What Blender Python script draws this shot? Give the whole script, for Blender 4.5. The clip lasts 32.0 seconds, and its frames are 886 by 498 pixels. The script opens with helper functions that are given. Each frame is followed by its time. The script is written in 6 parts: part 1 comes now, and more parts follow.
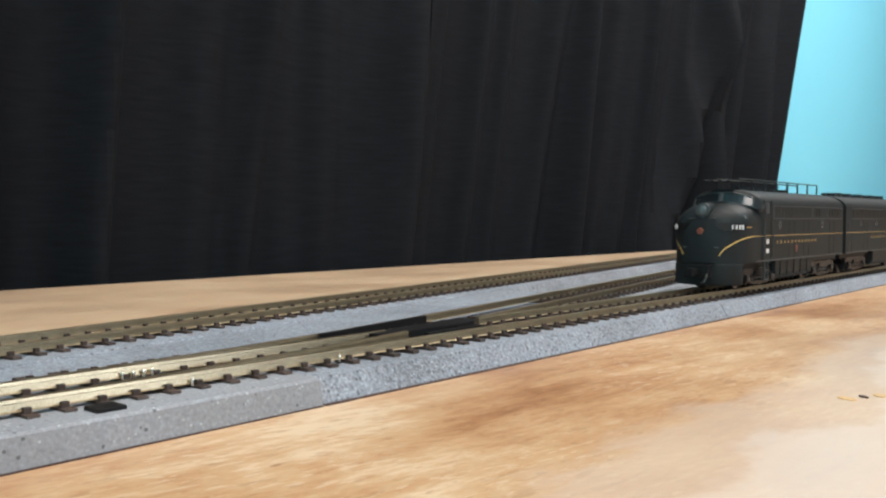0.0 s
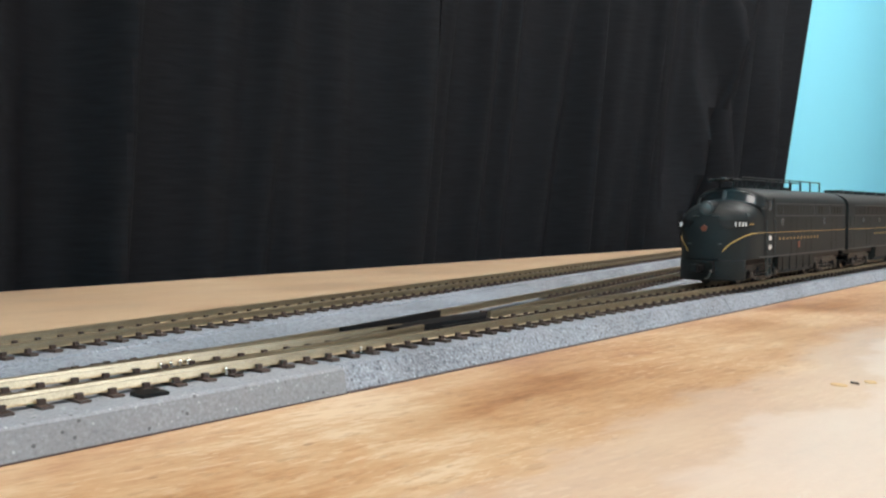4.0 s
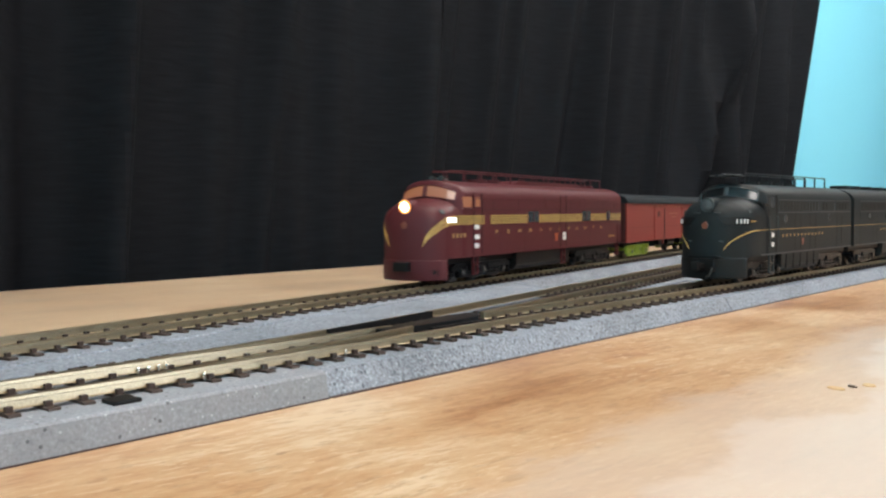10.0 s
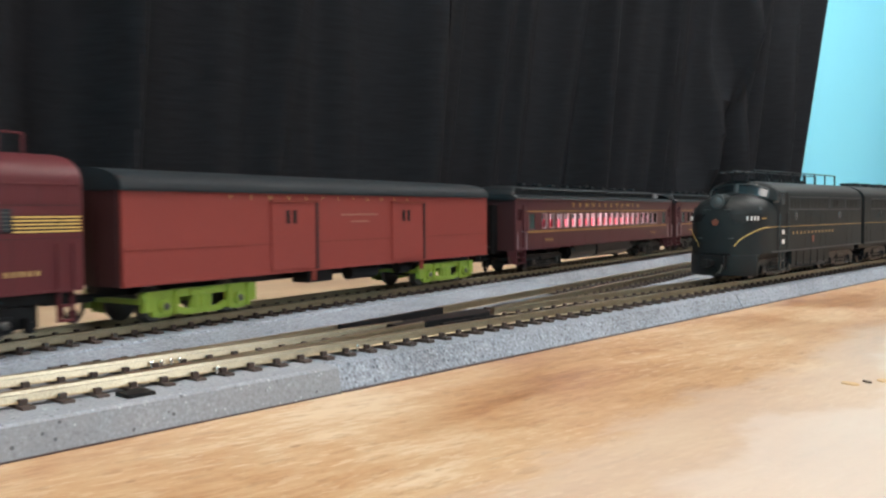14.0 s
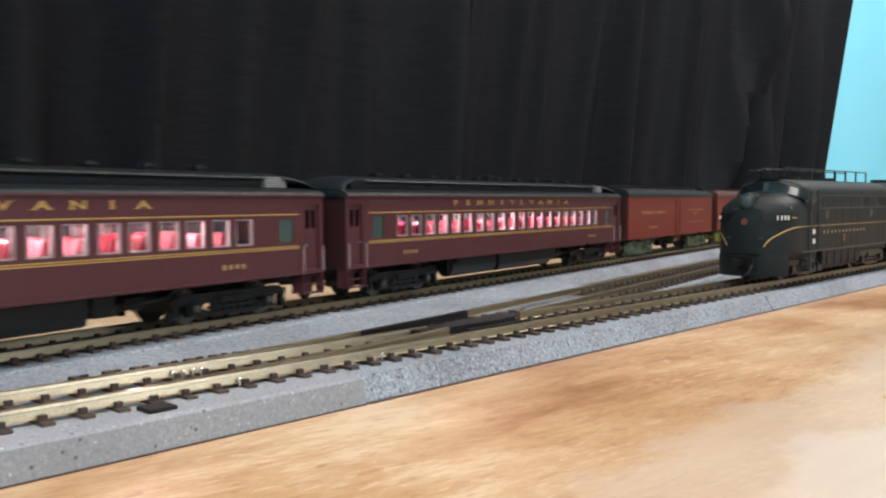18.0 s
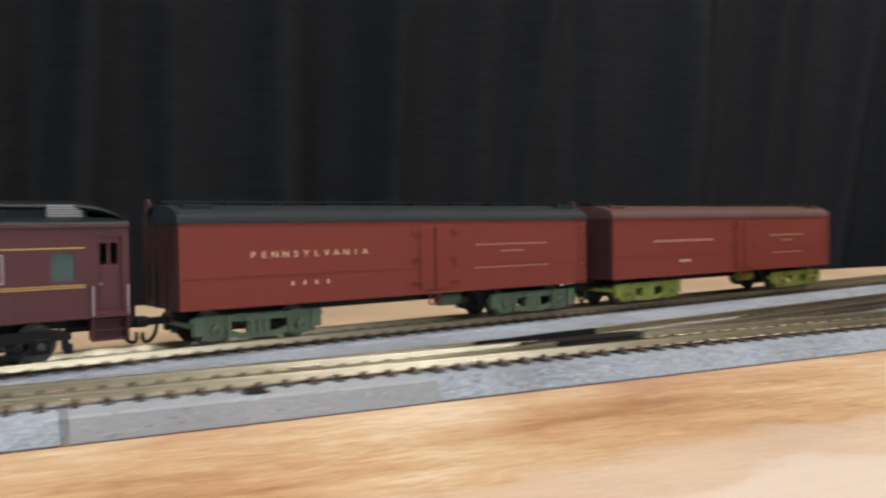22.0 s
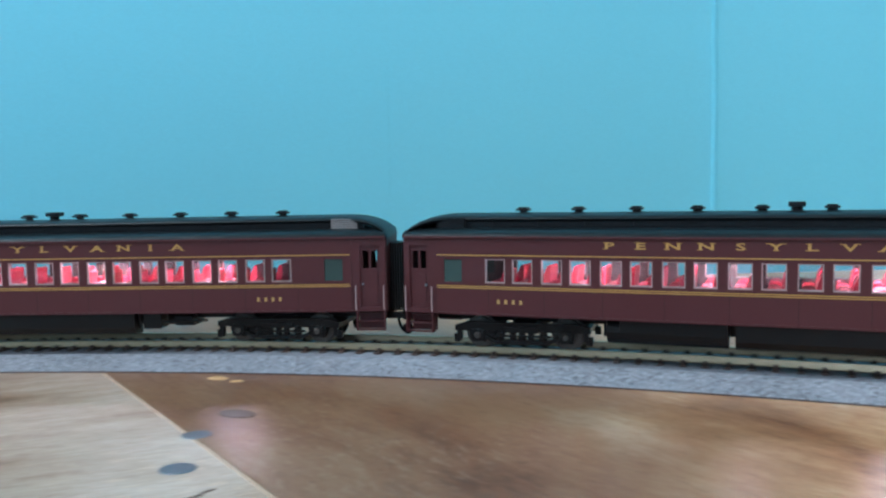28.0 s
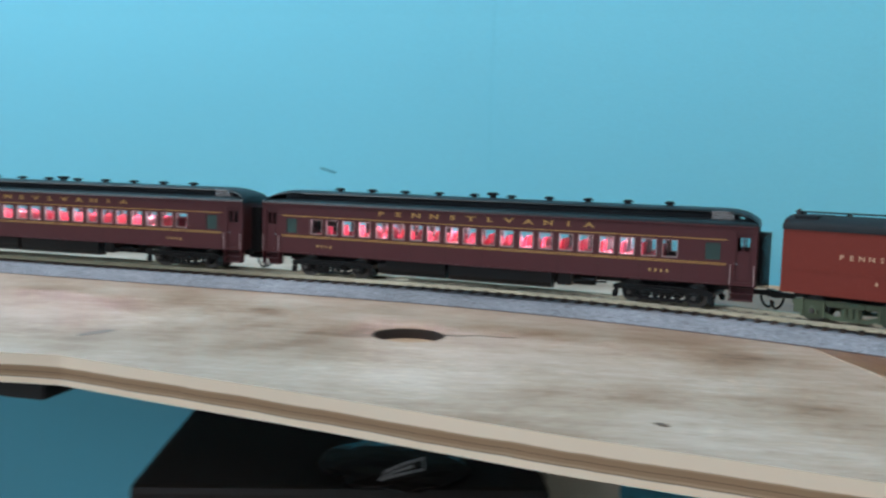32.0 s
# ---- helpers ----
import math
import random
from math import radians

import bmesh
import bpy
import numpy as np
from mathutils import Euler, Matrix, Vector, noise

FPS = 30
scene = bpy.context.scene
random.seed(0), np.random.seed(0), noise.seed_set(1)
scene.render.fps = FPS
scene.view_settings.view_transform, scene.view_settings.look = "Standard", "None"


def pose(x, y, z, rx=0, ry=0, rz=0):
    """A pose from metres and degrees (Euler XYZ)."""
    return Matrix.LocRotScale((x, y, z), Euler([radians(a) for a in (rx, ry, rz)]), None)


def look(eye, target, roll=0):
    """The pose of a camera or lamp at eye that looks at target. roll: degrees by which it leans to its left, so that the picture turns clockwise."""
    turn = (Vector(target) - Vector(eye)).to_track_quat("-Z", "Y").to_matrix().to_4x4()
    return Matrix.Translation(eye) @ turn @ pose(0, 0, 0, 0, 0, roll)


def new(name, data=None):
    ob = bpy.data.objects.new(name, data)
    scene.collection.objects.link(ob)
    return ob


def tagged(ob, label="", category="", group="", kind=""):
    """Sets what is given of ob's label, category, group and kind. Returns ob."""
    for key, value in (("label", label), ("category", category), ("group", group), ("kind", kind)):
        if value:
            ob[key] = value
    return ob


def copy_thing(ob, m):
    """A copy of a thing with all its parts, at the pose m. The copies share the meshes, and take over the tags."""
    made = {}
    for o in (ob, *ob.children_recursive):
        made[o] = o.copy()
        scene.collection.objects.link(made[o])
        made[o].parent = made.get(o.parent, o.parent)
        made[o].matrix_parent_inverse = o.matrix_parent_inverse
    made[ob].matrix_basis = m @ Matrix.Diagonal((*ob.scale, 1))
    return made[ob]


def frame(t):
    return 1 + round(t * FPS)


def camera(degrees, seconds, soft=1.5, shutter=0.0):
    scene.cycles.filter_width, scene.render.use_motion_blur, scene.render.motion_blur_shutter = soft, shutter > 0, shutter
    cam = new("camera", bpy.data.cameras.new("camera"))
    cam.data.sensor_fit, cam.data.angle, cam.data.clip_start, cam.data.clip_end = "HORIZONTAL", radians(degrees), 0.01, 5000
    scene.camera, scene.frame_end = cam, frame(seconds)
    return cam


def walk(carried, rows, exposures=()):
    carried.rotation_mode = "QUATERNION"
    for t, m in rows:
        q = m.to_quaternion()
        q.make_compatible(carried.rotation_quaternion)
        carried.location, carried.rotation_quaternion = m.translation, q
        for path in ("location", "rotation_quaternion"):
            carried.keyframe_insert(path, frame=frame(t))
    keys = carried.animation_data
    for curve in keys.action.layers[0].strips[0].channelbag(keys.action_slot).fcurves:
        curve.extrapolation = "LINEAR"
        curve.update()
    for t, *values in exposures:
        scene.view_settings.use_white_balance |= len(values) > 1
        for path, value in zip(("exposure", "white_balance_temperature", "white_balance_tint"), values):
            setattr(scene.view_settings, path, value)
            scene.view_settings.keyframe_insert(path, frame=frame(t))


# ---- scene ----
S = 0.001          # everything below is laid out in millimetres
RAIL = 9.7         # height of the rail heads over the table top
cam = camera(54.7, 32.0, soft=2.3, shutter=0.5)
# the camera's way: seconds, place in mm, heading, tilt and lean in degrees
WAY = [
    (0, 23.4, -170.1, 43.0, 40.94, -2.10, 0.15), (0.5, 21.4, -170.1, 43.0, 41.14, -2.08, 0.06), (1, 18.6, -170.8, 43.2, 41.13, -2.05, 0.09),
    (1.5, 16.9, -172.0, 43.4, 40.95, -2.06, 0.14), (2, 14.9, -173.8, 43.1, 41.06, -1.94, 0.07), (2.5, 14.2, -175.7, 43.5, 41.06, -2.02, 0.12),
    (3, 13.3, -176.9, 43.2, 41.19, -2.03, -0.01), (3.5, 11.3, -178.5, 43.3, 41.41, -2.06, -0.12), (5.5, 20.0, -173.3, 41.7, 41.63, -2.43, -0.30),
    (6, 22.7, -172.6, 41.7, 41.63, -2.48, -0.28), (6.5, 23.6, -174.5, 41.8, 41.72, -2.37, -0.32), (7, 21.0, -175.2, 41.9, 41.87, -2.32, -0.44),
    (7.5, 20.1, -176.2, 43.0, 41.88, -2.51, -0.35), (8, 19.9, -178.5, 43.8, 41.90, -2.42, -0.48), (8.5, 19.7, -179.4, 44.0, 41.97, -2.32, -0.45),
    (9, 19.7, -178.7, 43.5, 41.97, -2.35, -0.40), (9.5, 20.1, -177.8, 43.7, 42.07, -2.38, -0.41), (10, 20.2, -178.9, 44.0, 42.17, -2.42, -0.45),
    (10.5, 18.3, -181.6, 44.8, 42.17, -2.41, -0.53), (11, 16.1, -184.4, 45.3, 42.27, -2.32, -0.61), (11.5, 17.1, -184.4, 44.8, 42.25, -2.24, -0.70),
    (12, 16.7, -184.8, 44.1, 42.30, -2.12, -0.72), (12.5, 14.5, -186.0, 44.2, 42.48, -2.05, -0.72), (13, 12.8, -185.3, 43.7, 42.56, -1.94, -0.63),
    (13.5, 14.4, -182.1, 44.5, 42.40, -2.33, -0.40), (14, 19.4, -177.5, 42.7, 42.57, -2.44, -0.44), (14.5, 23.9, -176.1, 42.3, 42.96, -2.53, -0.46),
    (16.5, 22.8, -169.2, 43.9, 43.52, -3.12, -0.06), (17, 21.6, -169.1, 44.8, 43.08, -3.26, 0.08), (17.5, 21.0, -171.9, 45.8, 43.68, -3.15, -0.17),
    (18, 22.2, -171.8, 46.8, 43.77, -3.12, -0.33), (18.5, 28.2, -165.9, 49.0, 44.23, -3.18, -0.57), (19, 32.7, -171.4, 52.9, 44.79, -2.88, -0.78),
    (19.5, 45.5, -170.8, 50.2, 45.79, -2.75, -0.84), (20, 51.4, -178.6, 50.6, 46.76, -2.78, -1.03), (20.5, 55.4, -182.0, 50.5, 47.49, -2.62, -1.15),
    (21, 59.9, -192.3, 49.6, 49.05, -2.44, -1.18), (21.5, 65.2, -208.1, 48.6, 53.97, -2.08, -1.15), (22, 51.4, -230.2, 47.7, 63.77, -1.53, -0.91),
    (22.5, 5.6, -249.0, 58.5, 74.38, -2.31, -0.92), (23, -78.2, -263.2, 60.8, 80.01, -2.62, -0.61), (23.5, -143.6, -264.7, 68.5, 85.99, -4.33, 0.13),
    (24, -159.3, -278.2, 74.9, 94.80, -3.96, -0.11), (24.5, -191.3, -286.8, 75.3, 105.86, -4.16, 0.14), (25, -239.9, -295.3, 77.7, 115.88, -4.71, -0.88),
    (25.5, -298.6, -309.4, 79.8, 122.25, -4.55, -2.13), (26, -363.9, -334.6, 73.2, 125.20, -3.86, -1.54), (26.5, -415.6, -372.3, 74.6, 128.60, -4.18, -1.32),
    (28.5, -506.2, -464.7, 65.4, 146.64, -3.81, -0.69), (29, -517.4, -501.0, 65.7, 151.36, -3.65, -0.12), (29.5, -535.5, -523.1, 64.9, 155.37, -3.67, 0.14),
    (30, -547.7, -538.1, 62.9, 158.21, -4.15, 0.71), (30.5, -538.8, -545.2, 66.8, 158.91, -4.54, 0.75), (31, -539.3, -531.4, 65.1, 158.63, -4.48, 0.88),
    (31.5, -513.3, -533.5, 65.6, 163.70, -4.84, 1.71), (32, -492.3, -558.8, 69.5, 170.42, -5.07, 1.83),
]


def eye_pose(x, y, z, heading, tilt, lean):
    a, e = radians(heading), radians(tilt)
    way = Vector((math.cos(e) * math.cos(a), math.cos(e) * math.sin(a), math.sin(e)))
    eye = Vector((x, y, z)) * S
    return look(eye, eye + way, lean)


walk(cam, [(r[0], eye_pose(*r[1:])) for r in WAY],
     exposures=[(0, 0.05, 6700, 13), (18, 0.05, 6750, 14), (21, 0.03, 6950, 15), (22, 0.05, 6900, 15), (23, 0.42, 6850, 12), (24, 0.30, 9500, 21),
                (24.6, 0.26, 10000, 23), (25, 0.1, 8100, 27), (25.3, -0.08, 6350, 13), (26, -0.2, 6000, 10), (28.5, -0.28, 5600, 9), (29.3, -0.3, 5700, 9), (30, -0.34, 5900, 10), (32, -0.36, 6050, 12)])

# ---- light ----
world = bpy.data.worlds.new("room_world")
scene.world = world
world.use_nodes = True
world.node_tree.nodes["Background"].inputs[0].default_value = (0.75, 0.86, 1.0, 1)
world.node_tree.nodes["Background"].inputs[1].default_value = 0.05


def area_lamp(name, place, target, sx, sy, watts, colour):
    d = bpy.data.lights.new(name, "AREA")
    d.shape, d.size, d.size_y, d.energy, d.color = "RECTANGLE", sx, sy, watts, colour
    ob = new(name, d)
    ob.matrix_world = look(Vector(place), Vector(target))
    return ob


# room lamp, two added unseen fills for the end walls, inferred window behind the camera
area_lamp("ceiling_lamp", (0.35, -0.15, 1.33), (0.35, -0.15, 0), 1.1, 0.45, 15, (1.0, 0.93, 0.84))
area_lamp("fill_lamp_far", (-1.08, -1.60, 1.33), (-1.08, -1.60, 0), 0.6, 1.4, 35, (0.98, 0.96, 0.93))
area_lamp("fill_lamp_east", (1.72, -0.30, 1.33), (1.72, -0.30, 0), 0.8, 0.45, 24, (0.97, 0.97, 0.95))
area_lamp("window_light", (1.10, -2.34, 0.72), (0.3, 0, 0.05), 0.9, 0.8, 16, (0.78, 0.89, 1.0))

# ---- materials ----


def nodes_of(name):
    m = bpy.data.materials.new(name)
    m.use_nodes = True
    n, l = m.node_tree.nodes, m.node_tree.links
    return m, n, l, n["Principled BSDF"]


def paint(name, colour, rough=0.5, metal=0.0, vary=0.12, scale=300.0, fine=2500.0, bump=0.05, spec=0.5, by_object=0.0):
    """Paint, plastic or metal with variation at two scales and a fine relief."""
    m, n, l, p = nodes_of(name)
    tc = n.new("ShaderNodeTexCoord")
    a = n.new("ShaderNodeTexNoise")
    a.inputs["Scale"].default_value, a.inputs["Detail"].default_value = scale, 4
    b = n.new("ShaderNodeTexNoise")
    b.inputs["Scale"].default_value, b.inputs["Detail"].default_value = fine, 2
    for t in (a, b):
        l.new(tc.outputs["Object"], t.inputs["Vector"])
    mix = n.new("ShaderNodeMath")
    mix.operation = "MULTIPLY_ADD"
    l.new(a.outputs[0], mix.inputs[0])
    mix.inputs[1].default_value = vary * 2
    l.new(b.outputs[0], mix.inputs[2])
    sub = n.new("ShaderNodeMath")
    sub.operation = "MULTIPLY_ADD"
    l.new(mix.outputs[0], sub.inputs[0])
    sub.inputs[1].default_value, sub.inputs[2].default_value = 1.0, 0.5 - vary
    hsv = n.new("ShaderNodeHueSaturation")
    hsv.inputs["Color"].default_value = (*colour, 1)
    rng = n.new("ShaderNodeMapRange")
    l.new(mix.outputs[0], rng.inputs[0])
    rng.inputs[1].default_value, rng.inputs[2].default_value = 0.3, 0.8 + vary
    rng.inputs[3].default_value, rng.inputs[4].default_value = 1 - vary, 1 + vary
    if by_object:
        oi = n.new("ShaderNodeObjectInfo")
        r2 = n.new("ShaderNodeMapRange")
        l.new(oi.outputs["Random"], r2.inputs[0])
        r2.inputs[3].default_value, r2.inputs[4].default_value = 1 - by_object, 1 + by_object
        mul = n.new("ShaderNodeMath")
        mul.operation = "MULTIPLY"
        l.new(rng.outputs[0], mul.inputs[0])
        l.new(r2.outputs[0], mul.inputs[1])
        l.new(mul.outputs[0], hsv.inputs["Value"])
    else:
        l.new(rng.outputs[0], hsv.inputs["Value"])
    l.new(hsv.outputs[0], p.inputs["Base Color"])
    p.inputs["Roughness"].default_value, p.inputs["Metallic"].default_value = rough, metal
    p.inputs["Specular IOR Level"].default_value = spec
    if bump:
        bp = n.new("ShaderNodeBump")
        bp.inputs["Strength"].default_value, bp.inputs["Distance"].default_value = bump, 0.0003
        l.new(b.outputs[0], bp.inputs["Height"])
        l.new(bp.outputs[0], p.inputs["Normal"])
    return m


def glow(name, colour, strength):
    m, n, l, p = nodes_of(name)
    p.inputs["Base Color"].default_value = (*colour, 1)
    p.inputs["Emission Color"].default_value = (*colour, 1)
    p.inputs["Emission Strength"].default_value = strength
    return m


def glass(name, tint=(0.95, 0.97, 0.97), gloss=0.05):
    m, n, l, p = nodes_of(name)
    tr = n.new("ShaderNodeBsdfTransparent")
    tr.inputs[0].default_value = (*tint, 1)
    gl = n.new("ShaderNodeBsdfGlossy")
    gl.inputs["Roughness"].default_value = 0.06
    fr = n.new("ShaderNodeFresnel")
    fr.inputs[0].default_value = 1.06
    haze = n.new("ShaderNodeBsdfTranslucent")
    haze.inputs[0].default_value = (0.9, 0.88, 0.88, 1)
    soft = n.new("ShaderNodeMixShader")
    soft.inputs[0].default_value = gloss
    l.new(tr.outputs[0], soft.inputs[1])
    l.new(haze.outputs[0], soft.inputs[2])
    mx = n.new("ShaderNodeMixShader")
    l.new(fr.outputs[0], mx.inputs[0])
    l.new(soft.outputs[0], mx.inputs[1])
    l.new(gl.outputs[0], mx.inputs[2])
    l.new(mx.outputs[0], n["Material Output"].inputs["Surface"])
    return m


def ramp(n, l, src, stops):
    r = n.new("ShaderNodeValToRGB")
    el = r.color_ramp.elements
    el[0].position, el[0].color = stops[0][0], (*stops[0][1], 1)
    el[1].position, el[1].color = stops[-1][0], (*stops[-1][1], 1)
    for pos, col in stops[1:-1]:
        el.new(pos).color = (*col, 1)
    l.new(src, r.inputs[0])
    return r


def wood(name, stops, turn=0.0, streak=2.2, rough=0.4, fine=1.0, broad_scale=9.0, cloudy=0.6, bleach=None, stain=None, figure=None, flecks=0.5):
    """Plywood veneer: cloudy colour along the grain, short pores, pale and dark flecks; a bleached strip, darker zones
    and grain curling round a knot where given.
    """
    m, n, l, p = nodes_of(name)

    def math_node(op, a, b=None, c=None):
        k = n.new("ShaderNodeMath")
        k.operation = op
        for i, v in enumerate((a, b, c)):
            if v is None:
                continue
            if isinstance(v, (int, float)):
                k.inputs[i].default_value = v
            else:
                l.new(v, k.inputs[i])
        return k.outputs[0]

    def ease(v, a, b):
        k = n.new("ShaderNodeMapRange")
        k.interpolation_type = "SMOOTHSTEP"
        l.new(v, k.inputs[0])
        k.inputs[1].default_value, k.inputs[2].default_value = a, b
        return k.outputs[0]

    def cloud(vec, scale, detail, rough_=0.55):
        k = n.new("ShaderNodeTexNoise")
        k.inputs["Scale"].default_value, k.inputs["Detail"].default_value, k.inputs["Roughness"].default_value = scale, detail, rough_
        l.new(vec, k.inputs["Vector"])
        return k

    tc = n.new("ShaderNodeTexCoord")
    where = tc.outputs["Object"]
    sep = n.new("ShaderNodeSeparateXYZ")
    l.new(where, sep.inputs[0])

    def grained(stretch, shift=0.0):
        mp = n.new("ShaderNodeMapping")
        tn = n.new("ShaderNodeMapping")
        tn.inputs["Rotation"].default_value = (0, 0, radians(turn))
        tn.inputs["Location"].default_value = (shift, shift, shift)
        l.new(where, tn.inputs[0])
        mp.inputs["Scale"].default_value = (1.0, stretch, 1.0)
        l.new(tn.outputs[0], mp.inputs[0])
        warp = cloud(where, 7.0, 2)
        wm = n.new("ShaderNodeVectorMath")
        wm.operation = "MULTIPLY_ADD"
        l.new(warp.outputs["Color"], wm.inputs[0])
        wm.inputs[1].default_value = (0.012, 0.016 * stretch, 0)
        l.new(mp.outputs[0], wm.inputs[2])
        return wm.outputs[0]

    broad = cloud(grained(streak), broad_scale, 7, 0.62)
    pores = cloud(grained(2.6), 210.0, 4, 0.65)
    lines = cloud(grained(5.0), 34.0, 5, 0.62)
    patches = cloud(where, 11.0, 6, 0.6)
    v = math_node("MULTIPLY_ADD", pores.outputs[0], 0.34 * fine, broad.outputs[0])
    v = math_node("MULTIPLY_ADD", lines.outputs[0], 0.44 * fine, v)
    v = math_node("MULTIPLY_ADD", patches.outputs[0], cloudy, v)
    if figure:
        ds = n.new("ShaderNodeVectorMath")
        ds.operation = "DISTANCE"
        bent = n.new("ShaderNodeVectorMath")
        bent.operation = "MULTIPLY_ADD"
        l.new(cloud(where, 16.0, 4).outputs["Color"], bent.inputs[0])
        bent.inputs[1].default_value = (0.09, 0.09, 0)
        l.new(where, bent.inputs[2])
        l.new(bent.outputs[0], ds.inputs[0])
        ds.inputs[1].default_value = (figure[0] + 0.045, figure[1] + 0.045, 0)
        rings = math_node("SINE", math_node("MULTIPLY", ds.outputs["Value"], 480.0))
        near = ease(ds.outputs["Value"], 0.12, 0.025)
        v = math_node("MULTIPLY_ADD", math_node("MULTIPLY", rings, near), 0.08, v)
        v = math_node("MULTIPLY_ADD", near, -0.05, v)
    mean = 0.5 + 0.5 * cloudy + 0.39 * fine
    fit = n.new("ShaderNodeMapRange")
    l.new(v, fit.inputs[0])
    fit.inputs[1].default_value, fit.inputs[2].default_value = mean - 0.24, mean + 0.24
    colour = ramp(n, l, fit.outputs[0], stops).outputs[0]

    def over(mask, tint, kind="MIX"):
        mx = n.new("ShaderNodeMix")
        mx.data_type, mx.blend_type = "RGBA", kind
        l.new(mask, mx.inputs["Factor"])
        l.new(colour, mx.inputs["A"])
        mx.inputs["B"].default_value = (*tint, 1)
        return mx.outputs["Result"]

    # flecks: short pale scars and dark specks, thicker in some places
    where_thick = ease(patches.outputs[0], 0.44, 0.60)
    pale_f = ease(cloud(grained(3.4, 3.1), 150.0, 3, 0.6).outputs[0], 0.56, 0.61)
    colour = over(math_node("MULTIPLY", math_node("MULTIPLY", pale_f, where_thick), flecks), (0.66, 0.50, 0.35))
    dark_f = ease(cloud(grained(3.0, 7.7), 120.0, 4, 0.6).outputs[0], 0.57, 0.64)
    colour = over(math_node("MULTIPLY", dark_f, flecks * 0.55), (0.50, 0.38, 0.30), "MULTIPLY")
    speck = ease(cloud(grained(1.4, 11.3), 130.0, 2, 0.5).outputs[0], 0.70, 0.75)
    colour = over(math_node("MULTIPLY", speck, flecks * 0.8), (0.45, 0.36, 0.32), "MULTIPLY")
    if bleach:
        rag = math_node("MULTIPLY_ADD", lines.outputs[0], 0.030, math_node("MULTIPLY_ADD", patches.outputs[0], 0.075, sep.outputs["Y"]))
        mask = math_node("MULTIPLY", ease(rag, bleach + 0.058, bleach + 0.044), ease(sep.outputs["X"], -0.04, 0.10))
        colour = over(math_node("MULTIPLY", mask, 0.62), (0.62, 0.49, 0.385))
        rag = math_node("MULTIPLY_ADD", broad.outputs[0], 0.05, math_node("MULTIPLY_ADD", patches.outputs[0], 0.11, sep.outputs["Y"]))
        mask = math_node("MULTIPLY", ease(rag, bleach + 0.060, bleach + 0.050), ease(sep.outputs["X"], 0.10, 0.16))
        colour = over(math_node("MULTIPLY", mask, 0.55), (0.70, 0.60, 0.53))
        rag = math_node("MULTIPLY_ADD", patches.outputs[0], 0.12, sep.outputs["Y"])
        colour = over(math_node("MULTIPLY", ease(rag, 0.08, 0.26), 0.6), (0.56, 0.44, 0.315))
    # round zones with ragged edges, multiplied darker
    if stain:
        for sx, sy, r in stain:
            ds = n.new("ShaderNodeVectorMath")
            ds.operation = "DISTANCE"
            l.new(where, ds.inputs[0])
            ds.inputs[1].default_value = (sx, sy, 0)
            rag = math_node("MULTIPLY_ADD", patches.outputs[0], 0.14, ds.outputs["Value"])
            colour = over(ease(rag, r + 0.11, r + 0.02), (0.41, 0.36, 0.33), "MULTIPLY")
    l.new(colour, p.inputs["Base Color"])
    gloss = n.new("ShaderNodeMapRange")
    l.new(patches.outputs[0], gloss.inputs[0])
    gloss.inputs[1].default_value, gloss.inputs[2].default_value = 0.3, 0.7
    gloss.inputs[3].default_value, gloss.inputs[4].default_value = rough - 0.08, rough + 0.10
    l.new(gloss.outputs[0], p.inputs["Roughness"])
    bp = n.new("ShaderNodeBump")
    bp.inputs["Strength"].default_value, bp.inputs["Distance"].default_value = 0.25, 0.0004
    l.new(pores.outputs[0], bp.inputs["Height"])
    l.new(bp.outputs[0], p.inputs["Normal"])
    return m


def ply_edge(name):
    """The cut edge of plywood: thin veneers, light and dark in turn, with chips and saw marks."""
    m, n, l, p = nodes_of(name)
    tc = n.new("ShaderNodeTexCoord")
    sep = n.new("ShaderNodeSeparateXYZ")
    l.new(tc.outputs["Object"], sep.inputs[0])
    wob = n.new("ShaderNodeTexNoise")
    wob.inputs["Scale"].default_value, wob.inputs["Detail"].default_value = 35, 4
    l.new(tc.outputs["Object"], wob.inputs["Vector"])
    k = n.new("ShaderNodeMath")
    k.operation = "MULTIPLY_ADD"
    l.new(wob.outputs[0], k.inputs[0])
    k.inputs[1].default_value = 0.0016
    l.new(sep.outputs["Z"], k.inputs[2])
    f = n.new("ShaderNodeMapRange")
    l.new(k.outputs[0], f.inputs[0])
    f.inputs[1].default_value, f.inputs[2].default_value = -0.0106, 0.0006
    pale, deep, brown, crack = (0.92, 0.76, 0.59), (0.55, 0.38, 0.24), (0.34, 0.215, 0.125), (0.10, 0.055, 0.03)
    r = ramp(n, l, f.outputs[0], [(0.0, pale), (0.24, pale), (0.27, crack), (0.30, deep), (0.36, brown), (0.44, brown), (0.455, crack), (0.47, brown), (0.60, brown), (0.64, deep), (0.66, pale), (1.0, pale)])
    l.new(r.outputs[0], p.inputs["Base Color"])
    p.inputs["Roughness"].default_value = 0.75
    bp = n.new("ShaderNodeBump")
    bp.inputs["Strength"].default_value, bp.inputs["Distance"].default_value = 0.6, 0.001
    l.new(wob.outputs[0], bp.inputs["Height"])
    l.new(bp.outputs[0], p.inputs["Normal"])
    return m


